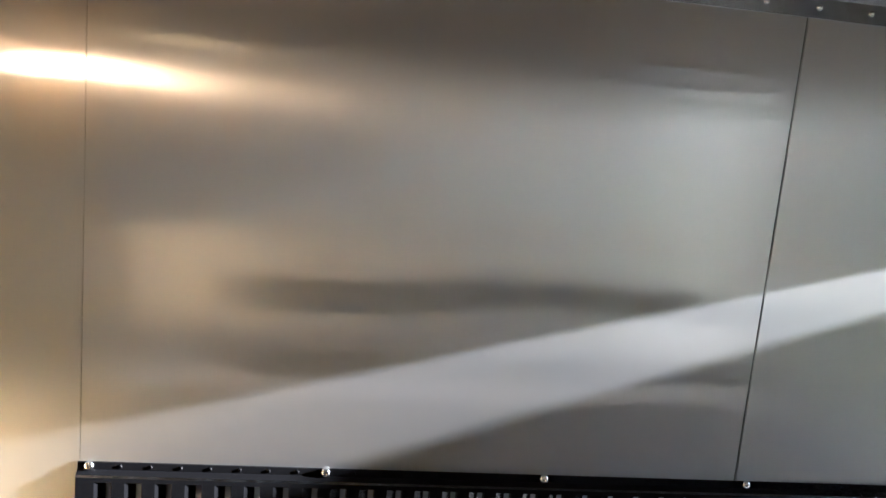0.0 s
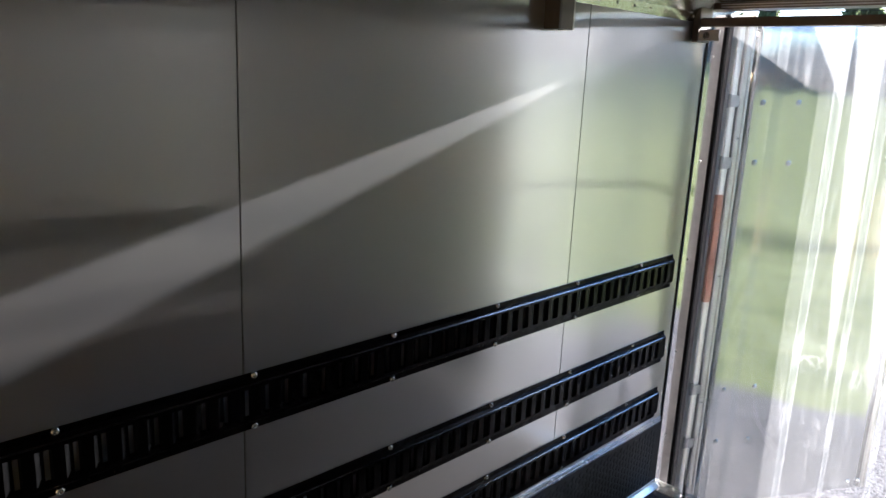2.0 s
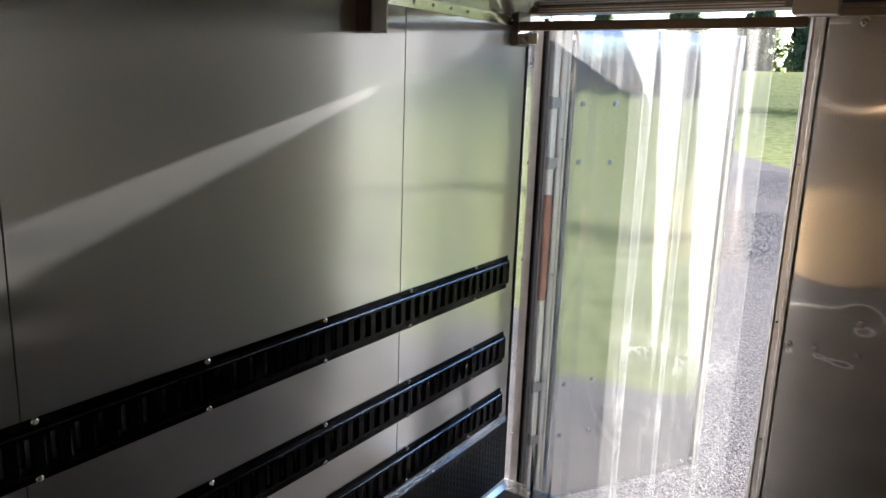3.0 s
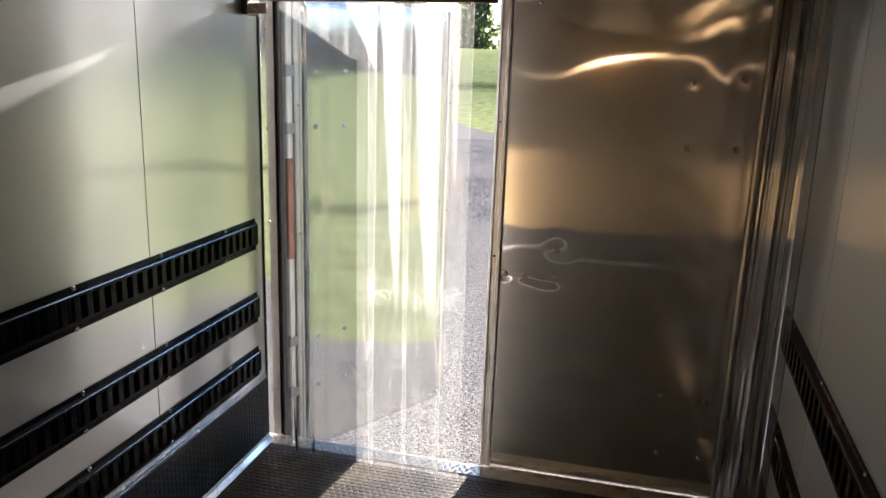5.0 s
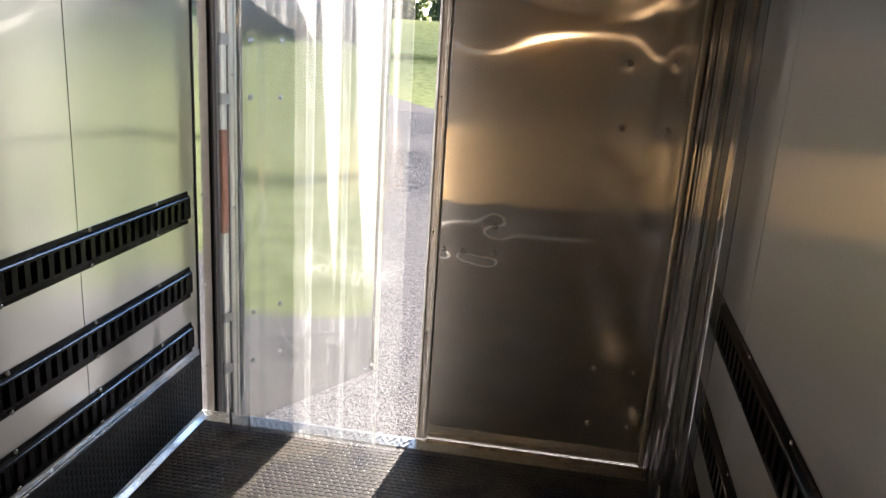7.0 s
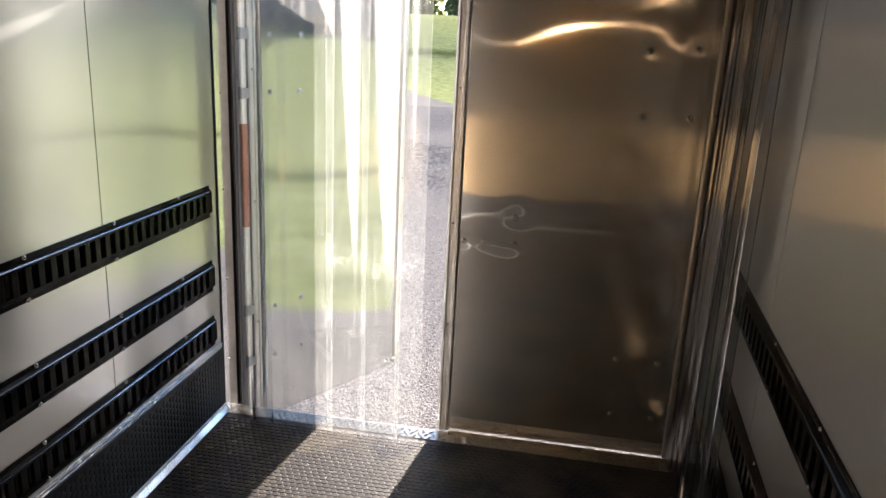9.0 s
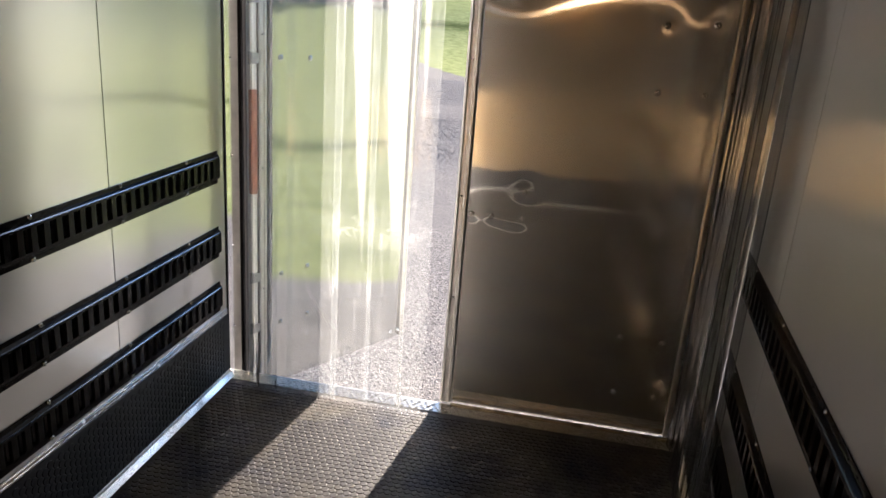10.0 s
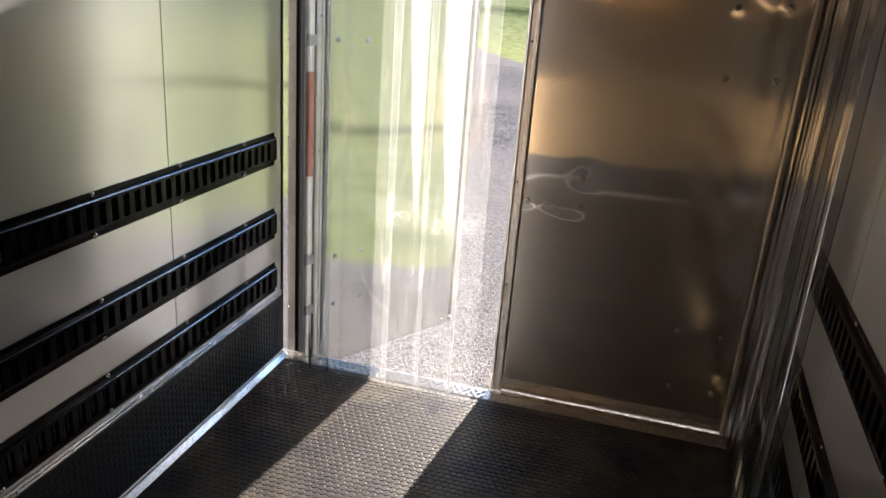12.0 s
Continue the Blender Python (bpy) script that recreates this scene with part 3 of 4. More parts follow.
# ---- rear doors ----
def door(name, label, wide, z0, z1, trims, bolts, m, mirror):
    """Aluminium barn door. Local x runs along its width, its inner face looks along -y at y = 0."""
    ob = empty(name, label, "door", kind="structure", at=m)
    part("core", box(0.0, wide, 0.018, 0.050, z0, z1, 0.002), ALU_DULL, ob)
    nx, nz = (150, 280) if mirror == 1 else (26, 46)
    x0, x1 = trims

    def relief(x, z):
        d = (0.0014 if mirror == 1 else 0.0018) * noise.noise((x * 1.9 + mirror * 7.3, z * 1.5, 0.4)) + 0.0016 * noise.noise((x * 1.1, z * 4.2 + mirror * 3, 2.7))
        d *= min(x - x0, x1 - x, 0.10) / 0.10 * (0.6 if mirror == 1 else 1.0)
        if mirror == 1:   # the sheet is sprung near its top and round the latch bolts
            up = z - 1.70
            d += up * math.exp(-(up / 0.13) ** 2) * (0.028 * math.exp(-((x - 0.17) / 0.12) ** 2) - 0.020 * math.exp(-((x - 0.60) / 0.20) ** 2) + 0.022 * math.exp(-((x - 0.83) / 0.06) ** 2))
            up = z - 0.97
            d -= 0.017 * up * math.exp(-(up / 0.12) ** 2) * 0.5 * (1 - math.tanh((x - 0.265) / 0.04)) * math.tanh(max(0.0, x - 0.03) / 0.09)
            d += 0.0021 * math.exp(-((x - 0.215) / 0.075) ** 2 - ((z - 0.866 + 0.12 * (x - 0.15)) / 0.040) ** 2)
        for bx, bz, deep, r in bolts:
            q = ((x - bx) ** 2 + (z - bz) ** 2) / (r * r)
            if q < 9:
                d += deep * math.exp(-q)
        return d

    bm = bmesh.new()
    grid = []
    for i in range(nx + 1):
        col = []
        for j in range(nz + 1):
            x, z = x0 + (x1 - x0) * i / nx, z0 + 0.004 + (z1 - z0 - 0.008) * j / nz
            d = relief(x, z)
            col.append(bm.verts.new((x, d, z)))
        grid.append(col)
    for i in range(nx):
        for j in range(nz):
            bm.faces.new((grid[i][j], grid[i + 1][j], grid[i + 1][j + 1], grid[i][j + 1]))
    rim = [grid[i][0] for i in range(nx + 1)] + [grid[nx][j] for j in range(1, nz + 1)] + [grid[i][nz] for i in range(nx - 1, -1, -1)] + [grid[0][j] for j in range(nz - 1, 0, -1)]
    back = [bm.verts.new((v.co.x, 0.0175, v.co.z)) for v in rim]
    for k in range(len(rim)):
        bm.faces.new((rim[k], back[k], back[(k + 1) % len(rim)], rim[(k + 1) % len(rim)]))
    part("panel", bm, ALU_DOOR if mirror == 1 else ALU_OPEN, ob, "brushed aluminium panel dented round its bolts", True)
    for bx, bz, deep, r in bolts:
        piece("bolt", BOLT, Matrix.Translation((bx, relief(bx, bz) - 0.0006, bz)) @ TO_FRONT, ob)
    return ob


def edge_trim(ob, x0, x1, z0, z1, screws):
    w = x1 - x0
    pts = [(x0, 0.0175), (x0, -0.004), (x0 + w * 0.18, -0.007), (x0 + w * 0.30, -0.004), (x0 + w * 0.62, -0.004), (x0 + w * 0.70, -0.007), (x1 - w * 0.1, -0.007), (x1, -0.003), (x1, 0.0175)]
    bm = bmesh.new()
    lo = [bm.verts.new((x, y, z0)) for x, y in pts]
    hi = [bm.verts.new((x, y, z1)) for x, y in pts]
    for k in range(len(pts)):
        bm.faces.new((lo[k], lo[(k + 1) % len(pts)], hi[(k + 1) % len(pts)], hi[k]))
    bm.faces.new(lo), bm.faces.new(hi)
    t = part("edge_trim", bm, ALU_DULL, ob, "extruded aluminium edge trim")
    for z in screws:
        piece("screw", RIVET, Matrix.Translation((x0 + w * 0.46, -0.004, z)) @ TO_FRONT, t)


D = 0.0011
RX = 0.967
right_bolts = [(x - RX, z, d, r) for x, z, d, r in (
    (1.689, 1.648, 0.0011, 0.030), (1.861, 1.660, 0.0009, 0.028), (1.690, 1.409, 0.0011, 0.026), (1.859, 1.413, 0.0005, 0.022),
    (1.241, 0.978, 0.0018, 0.050), (1.037, 0.864, 0.0018, 0.032), (1.117, 0.865, 0.0008, 0.030), (1.245, 0.867, 0.0012, 0.045),
    (1.696, 0.417, D, 0.012), (1.864, 0.417, D, 0.012), (1.701, 0.168, D, 0.012), (1.866, 0.169, D, 0.012), (1.119, 1.925, 0.0012, 0.016))]
door_right = door("door_right", "closed brushed aluminium barn door with dented bolts", 1.008, -0.006, 1.955, (0.050, 0.964), right_bolts, pose(RX, 0.181, 0), 1)
# added strip that closes the gap where sun would leak onto the lip
part("light_stop", box(0.002, 1.006, 0.020, 0.048, -0.0103, -0.0065), SEAL, door_right, "black strip added to stop light under the door")
edge_trim(door_right, 0.0, 0.0495, -0.006, 1.955, (1.475, 0.935, 0.495))
edge_trim(door_right, 0.9645, 1.008, -0.006, 1.955, (1.429, 0.924, 0.363))

left_bolts = [(0.113, 1.637, 0.0010, 0.014), (0.275, 1.642, 0.0010, 0.014), (0.113, 1.407, 0.0010, 0.014), (0.270, 1.405, 0.0010, 0.014),
              (0.122, 0.447, 0.0010, 0.014), (0.272, 0.452, 0.0010, 0.014), (0.118, 0.209, 0.0010, 0.014), (0.277, 0.207, 0.0010, 0.014),
              (0.86, -0.065, 0.001, 0.012), (0.92, -0.065, 0.001, 0.012)]
door_left = door("door_left", "opened brushed aluminium barn door reflecting the lawn", 0.955, -0.10, 1.945, (0.04, 0.925), left_bolts, pose(0.111, 0.184, 0, 0, 0, 60), 2)
edge_trim(door_left, 0.0, 0.0395, -0.10, 1.945, (1.5, 0.95, 0.40))
edge_trim(door_left, 0.9255, 0.955, -0.10, 1.945, (1.5, 0.95, 0.40))
part("hinge_post", box(-0.032, -0.001, 0.004, 0.019, -0.10, 1.945, 0.004), ALU_SOFT, door_left)
for z in (1.640, 1.405, 0.460, 0.216):
    h = part("hinge", box(-0.036, 0.004, -0.006, -0.0015, z - 0.022, z + 0.022, 0.004), HINGE, door_left, "grey steel hinge")
    part("knuckle", lathe(((0.007, z - 0.026), (0.007, z + 0.026)), 10, at=(-0.037, 0.004, 0)), HINGE, h, smooth=False)
part("reflector", box(-0.0355, -0.004, -0.002, 0.020, 0.84, 1.28, 0.003), AMBER, door_left, "orange red reflector strip")


# ---- strip curtain in the doorway ----
def across_strip(me, nx, nz):
    """Texture coordinates that run from one edge of a strip to the other and down its length."""
    uv = me.uv_layers.new(name="across")
    for loop in me.loops:
        i, j = divmod(loop.vertex_index, nz + 1)
        uv.data[loop.index].uv = (i / nx, j / nz)


def vinyl_strip(name, wide, long, bow, lean, seed, parent, m, mat):
    """A hanging strip: bowed across, a little wavy down its length."""
    nx, nz = 12, 40
    bm = bmesh.new()
    grid = []
    for i in range(nx + 1):
        col = []
        for j in range(nz + 1):
            s, t = i / nx * 2 - 1, j / nz
            x = s * wide / 2 * (1 - 0.05 * t) + lean * t
            y = bow * (1 - s * s) * (0.25 + t) + 0.012 * noise.noise((seed * 3.1 + s * 0.6, t * 2.2, 0.3)) * (0.2 + t)
            col.append(bm.verts.new((x, y, -long * t)))
        grid.append(col)
    for i in range(nx):
        for j in range(nz):
            bm.faces.new((grid[i][j], grid[i + 1][j], grid[i + 1][j + 1], grid[i][j + 1]))
    ob = part(name, bm, mat, parent, "", True, m)
    across_strip(ob.data, nx, nz)
    sol = ob.modifiers.new("thickness", "SOLIDIFY")
    sol.thickness, sol.use_rim = 0.0025, False
    return ob


curtain = empty("strip_curtain", "clear vinyl strip curtain hanging from a metal rail", "strip curtain")
part("rail", box(0.030, 0.990, -0.030, 0.005, 1.897, 1.928, 0.003), RAIL, curtain, "brown grey metal rail")
for x, w, y, b, lean, s, mat in ((0.203, 0.130, 0.016, 0.010, 0.000, 1, VINYL), (0.250, 0.170, 0.024, -0.010, 0.000, 2, VINYL), (0.420, 0.230, 0.014, 0.014, 0.004, 3, VINYL_CORNER),
                                 (0.580, 0.172, 0.024, -0.012, 0.012, 4, VINYL_WEDGE), (0.722, 0.166, 0.014, 0.012, 0.022, 5, VINYL_EDGE), (0.845, 0.110, 0.024, -0.008, 0.012, 6, VINYL_STREAK)):
    vinyl_strip("strip", w, 1.89, b, lean, s, curtain, pose(x, y, 1.896), mat)
part("end_bracket", box(0.004, 0.030, -0.034, 0.060, 1.845, 2.055, 0.002), STEEL_DARK, curtain, "dark steel end bracket")
part("end_plate", box(0.0305, 0.110, -0.034, -0.028, 1.848, 1.886, 0.002), ALU_DULL, curtain)
piece("bolt", BOLT, Matrix.Translation((0.060, -0.0342, 1.866)) @ TO_FRONT, curtain)
part("middle_bracket", box(0.940, 1.064, -0.012, 0.060, 1.936, 2.055, 0.003), ALU_SOFT, curtain, "slotted aluminium bracket")
part("slot_bar", box(0.945, 1.055, -0.018, -0.0125, 1.988, 1.998, 0.001), ALU_TRIM, curtain)
part("pin", lathe(((0.004, 1.868), (0.004, 1.896)), 8, at=(0.957, -0.020, 0)), STEEL_DARK, curtain)
part("right_rail", box(1.068, W - 0.02, 0.020, 0.055, 2.002, 2.045, 0.003), BLACK, curtain, "black upper rail")

def rippled_strip(wide, long, folds, depth, seed, parent, m):
    """A strip pushed together into folds, curling out at the foot."""
    nx, nz = 72, 30
    bm = bmesh.new()
    grid = []
    for i in range(nx + 1):
        col = []
        for j in range(nz + 1):
            s, t = i / nx, j / nz
            k = 0.5 + 0.5 * t
            x = (s - 0.5) * wide * (0.8 + 0.3 * t) + 0.010 * noise.noise((seed, t * 2.5, 1.3))
            y = depth * k * math.sin(s * folds * 6.283 + seed + 0.8 * t) + 0.008 * noise.noise((seed + s, t * 1.7, 0.0))
            y += 0.0022 * k * math.sin(s * 38.0 + 3.0 * noise.noise((seed, s * 3.0, t * 1.2)))
            col.append(bm.verts.new((x, y, -long * t)))
        grid.append(col)
    for i in range(nx):
        for j in range(nz):
            bm.faces.new((grid[i][j], grid[i + 1][j], grid[i + 1][j + 1], grid[i][j + 1]))
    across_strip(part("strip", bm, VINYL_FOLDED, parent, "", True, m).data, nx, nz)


bundle = empty("vinyl_strips", "clear vinyl strips hanging bunched along the side wall", "strip curtain")
for x, y, turn, w, folds, depth, seed, long in ((1.964, 0.080, -78, 0.14, 1.0, 0.009, 1.0, 1.90), (1.952, -0.020, -84, 0.19, 1.4, 0.010, 2.6, 1.94), (1.938, -0.130, -86, 0.20, 1.1, 0.010, 4.1, 1.88),
                                                (1.924, -0.260, -90, 0.20, 0.9, 0.009, 5.5, 1.95), (1.924, -0.420, -93, 0.20, 0.7, 0.007, 7.2, 1.92), (1.925, -0.590, -94, 0.20, 0.5, 0.006, 8.4, 1.94),
                                                (1.916, -0.700, -93, 0.19, 0.5, 0.005, 9.7, 1.90)):
    rippled_strip(w, long, folds, depth, seed, bundle, pose(x, y, 1.965, 0, 0, turn))
part("rail", box(1.890, 1.940, -0.82, 0.085, 1.968, 1.992, 0.003), ALU_DULL, bundle, "metal hanging rail")


cable = bpy.data.curves.new("cable", "CURVE")
cable.dimensions, cable.bevel_depth, cable.bevel_resolution = "3D", 0.0014, 2
sp = cable.splines.new("POLY")
cpts = [(0.06 + 0.028 * k, 0.075 + 0.004 * math.sin(k), 1.955 + 0.006 * math.sin(k * 0.45) - 0.0006 * k) for k in range(22)]
sp.points.add(len(cpts) - 1)
for p, c in zip(sp.points, cpts):
    p.co = (*c, 1)
cable.materials.append(SEAL)
tagged(new("cable", cable), "thin black cable running above the curtain rail", "cable")


# ---- cargo tracks ----
def cargo_track(x, side, zc, y0, y1, screw_y, label, group):
    """Black steel cargo rail: flat flanges, a raised middle with upright slots, screws along both edges."""
    ob = empty("cargo_track", label, "cargo track", group, at=Matrix.Translation((x, 0, zc)))
    # half the section: height from the middle, distance from the wall
    lv = [(-0.0665, 0.0), (-0.0665, 0.003), (-0.0525, 0.003), (-0.0510, 0.0050), (-0.0430, 0.0130), (-0.0340, 0.014), (0.0340, 0.014), (0.0420, 0.0136), (0.0455, 0.0112), (0.0510, 0.0050), (0.0525, 0.003), (0.0665, 0.003), (0.0665, 0.0)]
    verts, faces, paler = [], [], []

    def v(px, y, z):
        verts.append((side * px, y, z))
        return len(verts) - 1

    step, slot = 0.0508, 0.0285
    cuts = []
    c = screw_y + 0.0254
    while c > y0 + 0.02:
        c -= step
    c += step
    while c + slot / 2 < y1 - 0.006:
        cuts.append((c - slot / 2, c + slot / 2))
        c += step
    ys = [y0]
    for a, b in cuts:
        ys += [a, b]
    ys.append(y1)
    rows = [[v(px, y, z) for z, px in lv] for y in ys]
    for k in range(len(ys) - 1):
        open_slot = k % 2 == 1
        for q in range(len(lv) - 1):
            if open_slot and q == 5:
                continue
            # narrow top bevel: takes the painted highlight, on the left wall only
            if q == 7 and side > 0:
                paler.append(len(faces))
            faces.append((rows[k][q], rows[k + 1][q], rows[k + 1][q + 1], rows[k][q + 1]))
        if open_slot:
            a, b = ys[k], ys[k + 1]
            front_ring = [rows[k][5], rows[k + 1][5], rows[k + 1][6], rows[k][6]]
            in_ring = [v(0.004, a + 0.017, -0.031), v(0.004, b - 0.002, -0.031), v(0.004, b - 0.002, 0.031), v(0.004, a + 0.017, 0.031)]
            for i in range(4):
                faces.append((front_ring[i], front_ring[(i + 1) % 4], in_ring[(i + 1) % 4], in_ring[i]))
    for r in (rows[0], rows[-1]):
        faces.append(tuple(r))
    # small dimples between the screws
    y = screw_y
    while y > y0 + 0.03:
        y -= step
    while y < y1 - 0.01:
        off = ((y - screw_y) / 0.4064) % 1.0
        if y > y0 + 0.008 and 0.03 < off < 0.97:
            for z in (-0.0590, 0.0590):
                ring = [v(0.0032, y + 0.0042 * math.cos(i * math.pi / 4), z + 0.0042 * math.sin(i * math.pi / 4)) for i in range(8)]
                top = [v(0.0045, y + 0.0030 * math.cos(i * math.pi / 4), z + 0.0030 * math.sin(i * math.pi / 4)) for i in range(8)]
                for i in range(8):
                    faces.append((ring[i], ring[(i + 1) % 8], top[(i + 1) % 8], top[i]))
        y += step
    me = bpy.data.meshes.new("rail")
    me.from_pydata(verts, [], faces)
    me.materials.append(BLACK)
    me.materials.append(RIDGE_SHINE)
    for i in paler:
        me.polygons[i].material_index = 1
    rail = new("rail", me)
    rail.parent = ob
    y = screw_y + 0.4064 * 2
    while y > y0:
        if y < y1:
            for z in (-0.060, 0.060):
                piece("screw", SCREW if side > 0 else RIVET, Matrix.Translation((side * 0.003, y, z)) @ (TO_RIGHT if side > 0 else TO_LEFT), ob)
        y -= 0.4064
    return ob


LEFT_LABEL, RIGHT_LABEL = "black steel cargo track screwed to the aluminium wall", "black slotted cargo track on the opposite wall"
for zc in (0.973, 0.655, 0.410):
    cargo_track(0.0, 1, zc, -3.078, 0.030, -0.62, LEFT_LABEL, "cargo tracks")
for zc in (0.950, 0.636, 0.388):
    rail_at = cargo_track(W, -1, zc, -3.078, -0.420, -1.420 + 0.4064, RIGHT_LABEL, "cargo tracks opposite")
    rail_at.matrix_basis = TOE @ rail_at.matrix_basis


# ---- brackets under the ceiling ----
def roof_bracket(x, side, y0, y1, z):
    ob = empty("roof_bracket", "dark metal channel bracket hanging at the wall top", "bracket", "roof brackets")
    xs = sorted((x + side * 0.001, x + side * 0.055))
    part("web", box(xs[0], xs[1], y0, y0 + 0.006, z, 2.055, 0.001), STEEL_DARK, ob)
    xe = sorted((x + side * 0.049, x + side * 0.055))
    part("face", box(xe[0], xe[1], y0 + 0.0065, y1 - 0.0065, z, 2.055, 0.001), STEEL_DARK, ob)
    part("flange", box(xs[0], xs[1], y1 - 0.006, y1, z, 2.055, 0.001), ALU_DULL, ob)
    return ob


roof_bracket(0.0, 1, -0.900, -0.828, 1.829)

lamp = empty("wall_lamp", "warm glowing light bar on the plywood front wall", "lamp")
part("housing", box(0.30, 1.72, Y_FRONT + 0.001, Y_FRONT + 0.022, 1.735, 1.815, 0.004), ALU_DULL, lamp)
part("lens", box(0.32, 1.70, Y_FRONT + 0.0225, Y_FRONT + 0.030, 1.800, 1.8035, 0.001), LAMP_STRIP, lamp, "thin warm glowing strip")
part("bright_lens", box(1.22, 1.42, Y_FRONT + 0.0305, Y_FRONT + 0.042, 1.746, 1.790, 0.004), LAMP, lamp, "bright warm lens")


# ---- outdoors ----
def height(x, y):
    """The drive is level; the lawn climbs behind the trailer, less so towards the side."""
    away, side = math.hypot(max(x, 0.0), max(y, 0.0)), math.atan2(max(x, 0.0), max(y, 0.001))
    crest = 80.0 if away < 80 else away
    far = max(0.0, min(away, 80.0) - 27.0)
    steep = 0.088 * (1.0 - 0.72 * max(0.0, min(1.0, (side - 0.55) / 0.85)))
    return -0.55 + steep * far * min(1.0, far / 25.0) * 80.0 / crest + 0.03 * noise.noise((x * 0.15, y * 0.15, 0))


bm = bmesh.new()
axis_x = [-900, -400, -200, -120, -80, -50, -35, -25, -18, -12, -8, -5, -3, -1, 1, 3, 5, 8, 12, 18, 25, 35, 50, 80, 120, 200, 400, 900]
axis_y = [-900, -300, -100, -40, -20, -10, -5, -2, 0, 1, 2, 3, 4, 6, 8, 10, 13, 16, 20, 24, 28, 32, 36, 40, 45, 50, 56, 62, 70, 80, 100, 150, 300, 900]
grid = [[bm.verts.new((x, y, height(x, y))) for y in axis_y] for x in axis_x]
for i in range(len(axis_x) - 1):
    for j in range(len(axis_y) - 1):
        bm.faces.new((grid[i][j], grid[i + 1][j], grid[i + 1][j + 1], grid[i][j + 1]))
ground = part("ground", bm, GROUND, None, "", True)
tagged(ground, "grey gravel drive beside a mown green lawn", "ground", kind="structure")

rng = random.Random(5)
verts, faces = [], []
for k in range(96000):
    if k < 42000:
        y = 0.7 + 5.5 * rng.random() ** 1.6
        x = rng.uniform(-2.2, 2.2) - 0.12 * (y - 1)
        r = rng.uniform(0.004, 0.0085)
    else:
        y = 4.5 + 17.5 * rng.random() ** 1.3
        x = rng.uniform(-0.34 * y - 0.3, -0.09 * y + 1.3)
        r = rng.uniform(0.005, 0.009) * (0.8 + 0.05 * y)
    z = height(x, y) + r * 0.1
    a = rng.uniform(0, 6.28)
    base = len(verts)
    for i in range(5):
        t = a + i * 1.2566
        q = r * rng.uniform(0.75, 1.2)
        verts.append((x + q * math.cos(t), y + q * math.sin(t), z + rng.uniform(-0.2, 0.2) * r))
    verts.append((x + rng.uniform(-0.3, 0.3) * r, y + rng.uniform(-0.3, 0.3) * r, z + r * rng.uniform(0.25, 0.5)))
    verts.append((x, y, z - r * 0.6))
    for i in range(5):
        faces.append((base + i, base + (i + 1) % 5, base + 5))
        faces.append((base + (i + 1) % 5, base + i, base + 6))
me = bpy.data.meshes.new("gravel")
me.from_pydata(verts, [], faces)
me.materials.append(STONE)
tagged(new("gravel", me), "loose grey gravel stones on the drive", "gravel", kind="stuff")


def tree(seed, x, y, tall, spread, leaf=None):
    rng = random.Random(seed)
    low = 0.03 if leaf else 0.16
    ob = empty("tree", "leafy tree tinted with blue haze beside the lawn" if leaf else "leafy tree at the far edge of the lawn", "tree", "trees beside the lawn" if leaf else "trees beyond the lawn", at=Matrix.Translation((x, y, height(x, y) - 0.1)))
    bm = bmesh.new()
    lathe(((0.28, 0), (0.2, tall * 0.3), (0.12, tall * 0.6), (0.04, tall * 0.95)), 8, bm)
    for k in range(7):
        z, a, r = tall * rng.uniform(0.25, 0.75), rng.uniform(0, 6.28), spread * rng.uniform(0.5, 0.8)
        p = [bm.verts.new((0.06 * math.cos(t), 0.06 * math.sin(t), z)) for t in (0, 2.1, 4.2)]
        e = bm.verts.new((r * math.cos(a), r * math.sin(a), z + tall * 0.15))
        for i in range(3):
            bm.faces.new((p[i], p[(i + 1) % 3], e))
    part("trunk", bm, BARK, ob)
    verts, faces = [], []
    for k in range(5200 if leaf else 1500):
        z = tall * (low + (1 - low) * rng.random() ** 0.9)
        t = (z / tall - low) / (1 - low)
        r = spread * (math.sin(math.pi * min(1, 0.15 + 0.85 * t) ** 0.8) * 0.9 + 0.1) * math.sqrt(rng.random())
        a = rng.uniform(0, 6.28)
        r *= 0.8 + 0.35 * noise.noise((math.cos(a) * 1.5, math.sin(a) * 1.5, z * 0.6 + seed))
        c = Vector((r * math.cos(a), r * math.sin(a), z))
        turn = Euler((rng.uniform(0, 6), rng.uniform(0, 6), rng.uniform(0, 6))).to_matrix()
        s = rng.uniform(0.22, 0.58) * (1.25 if leaf else 1.7)
        base = len(verts)
        for q in ((-s, 0, 0), (0, -s * 0.5, 0.04), (s, 0, 0), (0, s * 0.5, 0.04)):
            verts.append(tuple(c + turn @ Vector(q)))
        faces.append((base, base + 1, base + 2, base + 3))
    me = bpy.data.meshes.new("crown")
    me.from_pydata(verts, [], faces)
    me.materials.append(leaf or LEAF)
    crown = new("crown", me)
    crown.parent = ob


rng = random.Random(9)
for k in range(15):
    tree(k, -72 + 7.0 * k + rng.uniform(-2.5, 2.5), 160 + rng.uniform(-5, 12), rng.uniform(14.0, 21.0), rng.uniform(4.0, 5.6))
# added side trees, met only in reflections, that hold back the white sky
for k in range(24):
    bearing, away = radians(24 + 3.6 * k + rng.uniform(-1.0, 1.0)), 88 + rng.uniform(-4, 9)
    tree(40 + k, away * math.sin(bearing), away * math.cos(bearing), rng.uniform(6.5, 9.0), rng.uniform(4.6, 6.0), HAZY_LEAF)


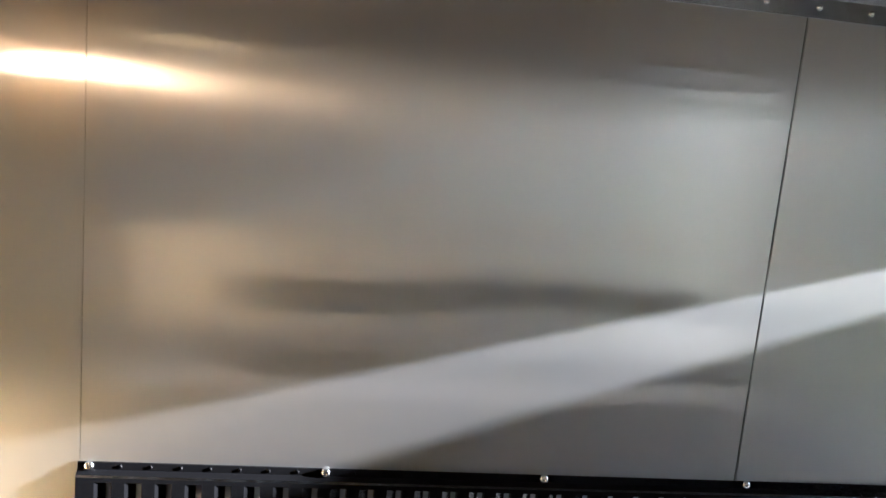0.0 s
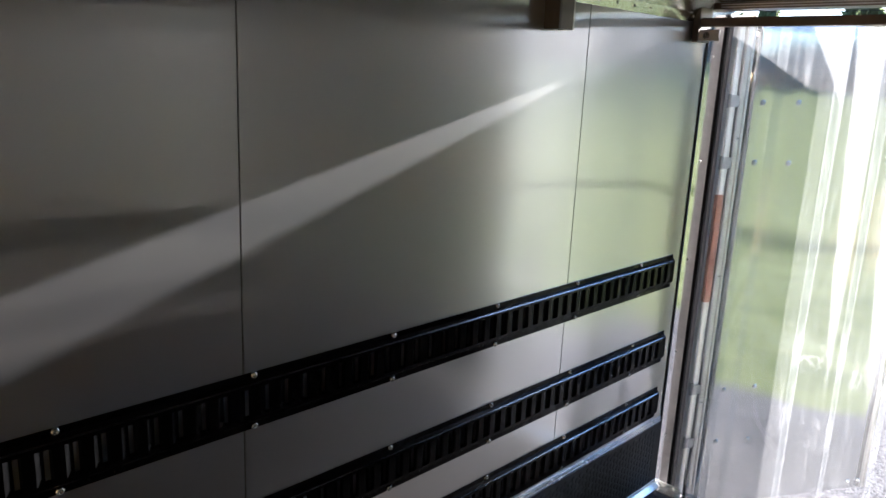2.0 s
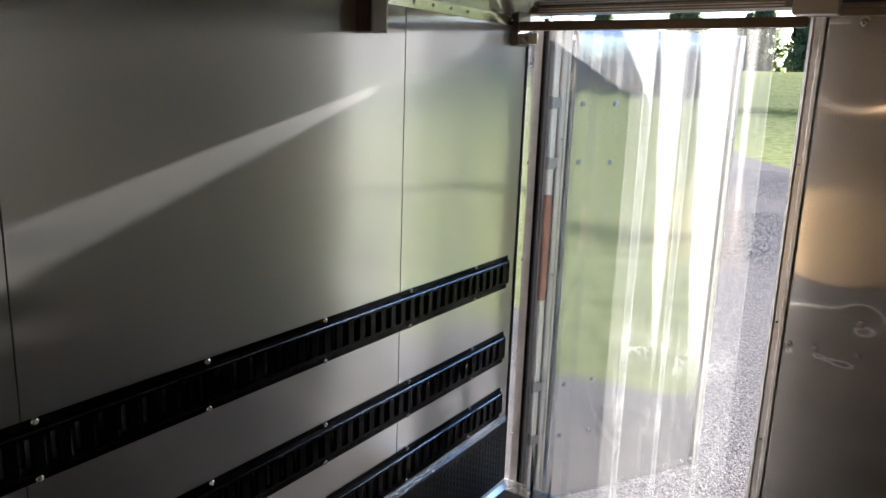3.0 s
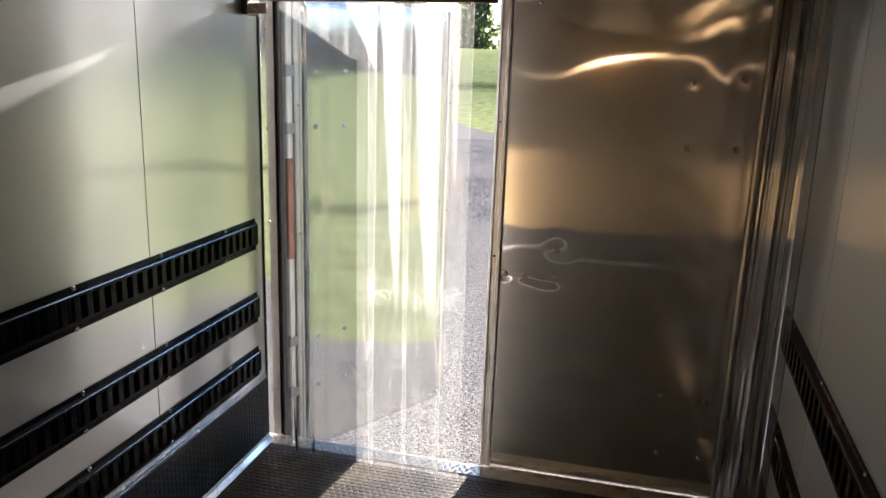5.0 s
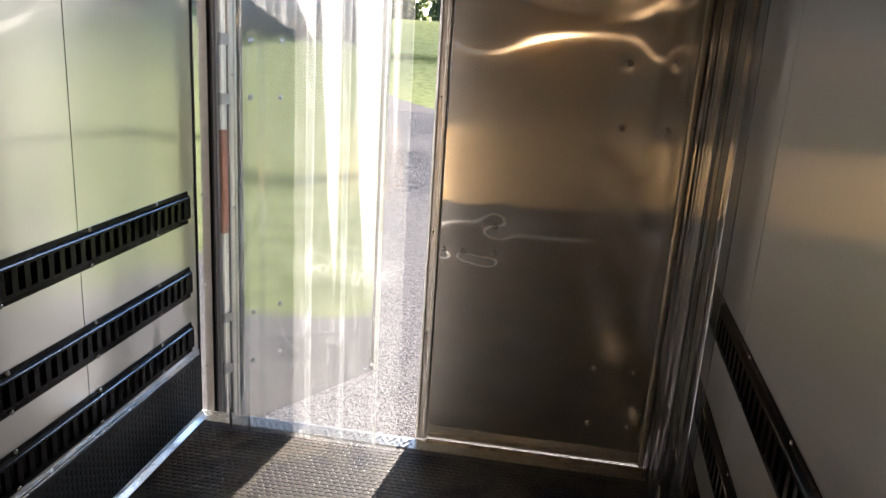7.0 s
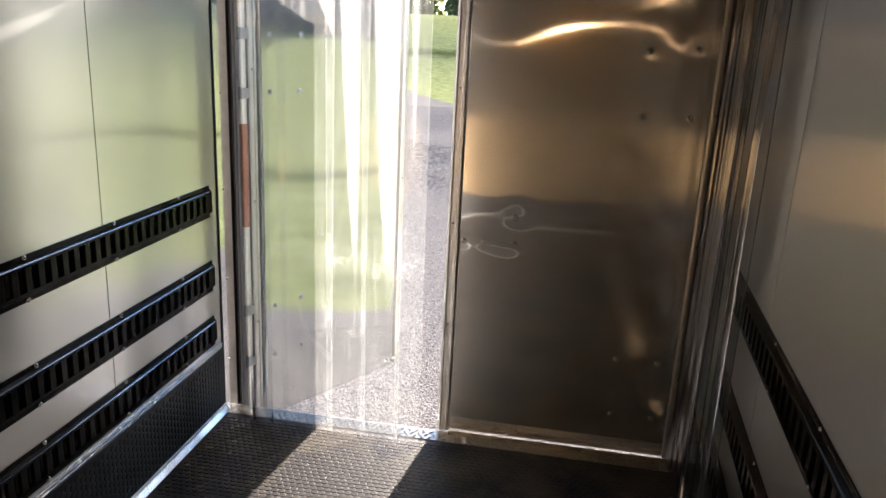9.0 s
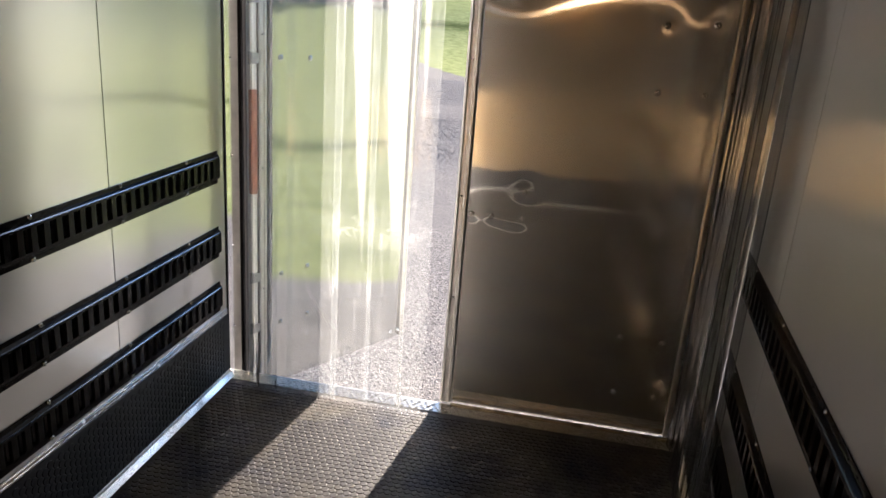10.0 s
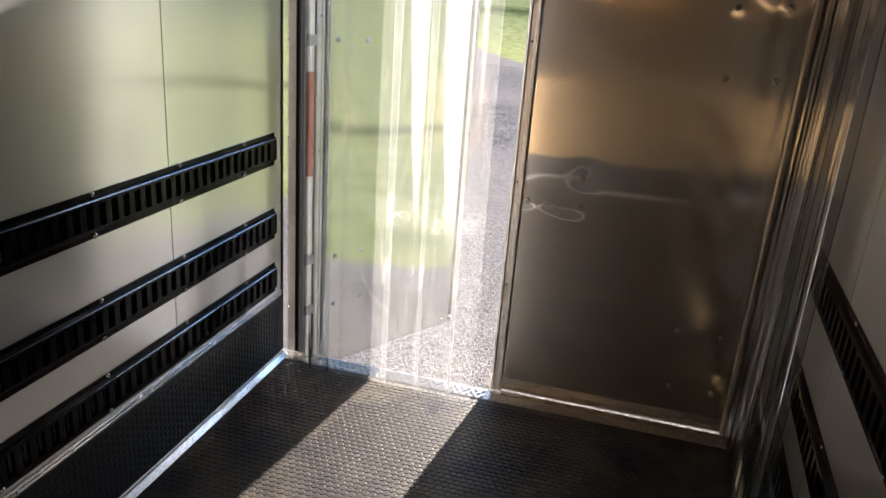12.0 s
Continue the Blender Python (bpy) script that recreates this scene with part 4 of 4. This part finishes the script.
# ---- raised hexagons of the rubber ----
def hexagon(r, tall, mat):
    """A low hexagonal stud with clipped corners and a rounded rim."""
    bm = bmesh.new()
    ways = [math.radians(60 * k + d) for k in range(6) for d in (-13, 13)]
    reach = r * 0.5 * math.sqrt(3) / math.cos(math.radians(17))
    rings = [[bm.verts.new((reach * q * math.cos(a), reach * q * math.sin(a), h)) for a in ways] for q, h in ((1.0, 0.0), (0.97, tall * 0.7), (0.86, tall))]
    for a, b in zip(rings, rings[1:]):
        for k in range(12):
            bm.faces.new((a[k], a[(k + 1) % 12], b[(k + 1) % 12], b[k]))
    bm.faces.new(rings[-1])
    me = mesh_of("hexagon", bm)
    me.materials.append(mat)
    return me


HEX, HEX_WALL = hexagon(0.0148, 0.0022, RUBBER), hexagon(0.0146, 0.0022, RUBBER_WALL)
PITCH = 0.027


def hex_field(parent, to_world, w, h, near, cell, within=None):
    """Hexagons over a sheet w by h; those that near(u, v) picks are pieces of their own, the rest one mesh."""
    co = np.array([v.co[:] for v in cell.vertices])
    polys = [tuple(p.vertices) for p in cell.polygons]
    verts, faces, count = [], [], 0
    i, u = 0, PITCH * 0.5
    while u < w - PITCH * 0.4:
        v = PITCH * 0.5 + (i % 2) * PITCH / 2
        while v < h - PITCH * 0.4:
            m = to_world @ Matrix.Translation((u, v, 0))
            if within and not within(m.translation):
                v += PITCH
                continue
            if near(u, v) and count < 300:
                piece("hexagon", cell, m, parent)
                count += 1
            else:
                base = len(verts)
                mm = np.array(m)
                verts.extend((co @ mm[:3, :3].T + mm[:3, 3]).tolist())
                faces.extend(tuple(base + q for q in p) for p in polys)
            v += PITCH
        u += PITCH * 0.866
        i += 1
    me = bpy.data.meshes.new("hexagons")
    me.from_pydata(verts, [], faces)
    me.materials.append(cell.materials[0])
    rest = new("hexagons", me)
    rest.parent = parent
    tagged(rest, kind="stuff")


FLOOR_LONG = 0.066 - Y_FRONT - 0.02
hex_field(floor, Matrix.Translation((W - 0.03, Y_FRONT + 0.02, -0.003)) @ pose(0, 0, 0, 0, 0, 90), FLOOR_LONG, W - 0.06,
          lambda u, v: 1.05 < v < 1.53 and u > FLOOR_LONG - 0.60, HEX, lambda p: p.x < W + min(0.0, p.y) * math.tan(radians(3.0)) - 0.05)


def kick_sheet(name, x, side):
    xs = sorted((x + side * 0.0005, x + side * 0.006))
    ob = part(name, box(xs[0], xs[1], Y_FRONT, Y_END - 0.004, 0.001, Z_TRIM - 0.0145), RUBBER_WALL)
    tagged(ob, "black rubber kick sheet with raised hexagons", "wall", kind="structure")
    if side > 0:
        m = Matrix(((0, 0, 1, x + 0.006), (1, 0, 0, Y_FRONT + 0.01), (0, 1, 0, 0.030), (0, 0, 0, 1)))
    else:
        m = Matrix(((0, 0, -1, x - 0.006), (1, 0, 0, Y_FRONT + 0.01), (0, 1, 0, 0.030), (0, 0, 0, 1)))
    hex_field(ob, m, Y_END - Y_FRONT - 0.03, Z_TRIM - 0.048, lambda u, v: u > Y_END - Y_FRONT - 1.0, HEX_WALL)
    return ob


kick_sheet("wall_kick_left", 0.0, 1)
kick_sheet("wall_kick_right", W, -1).matrix_basis = TOE
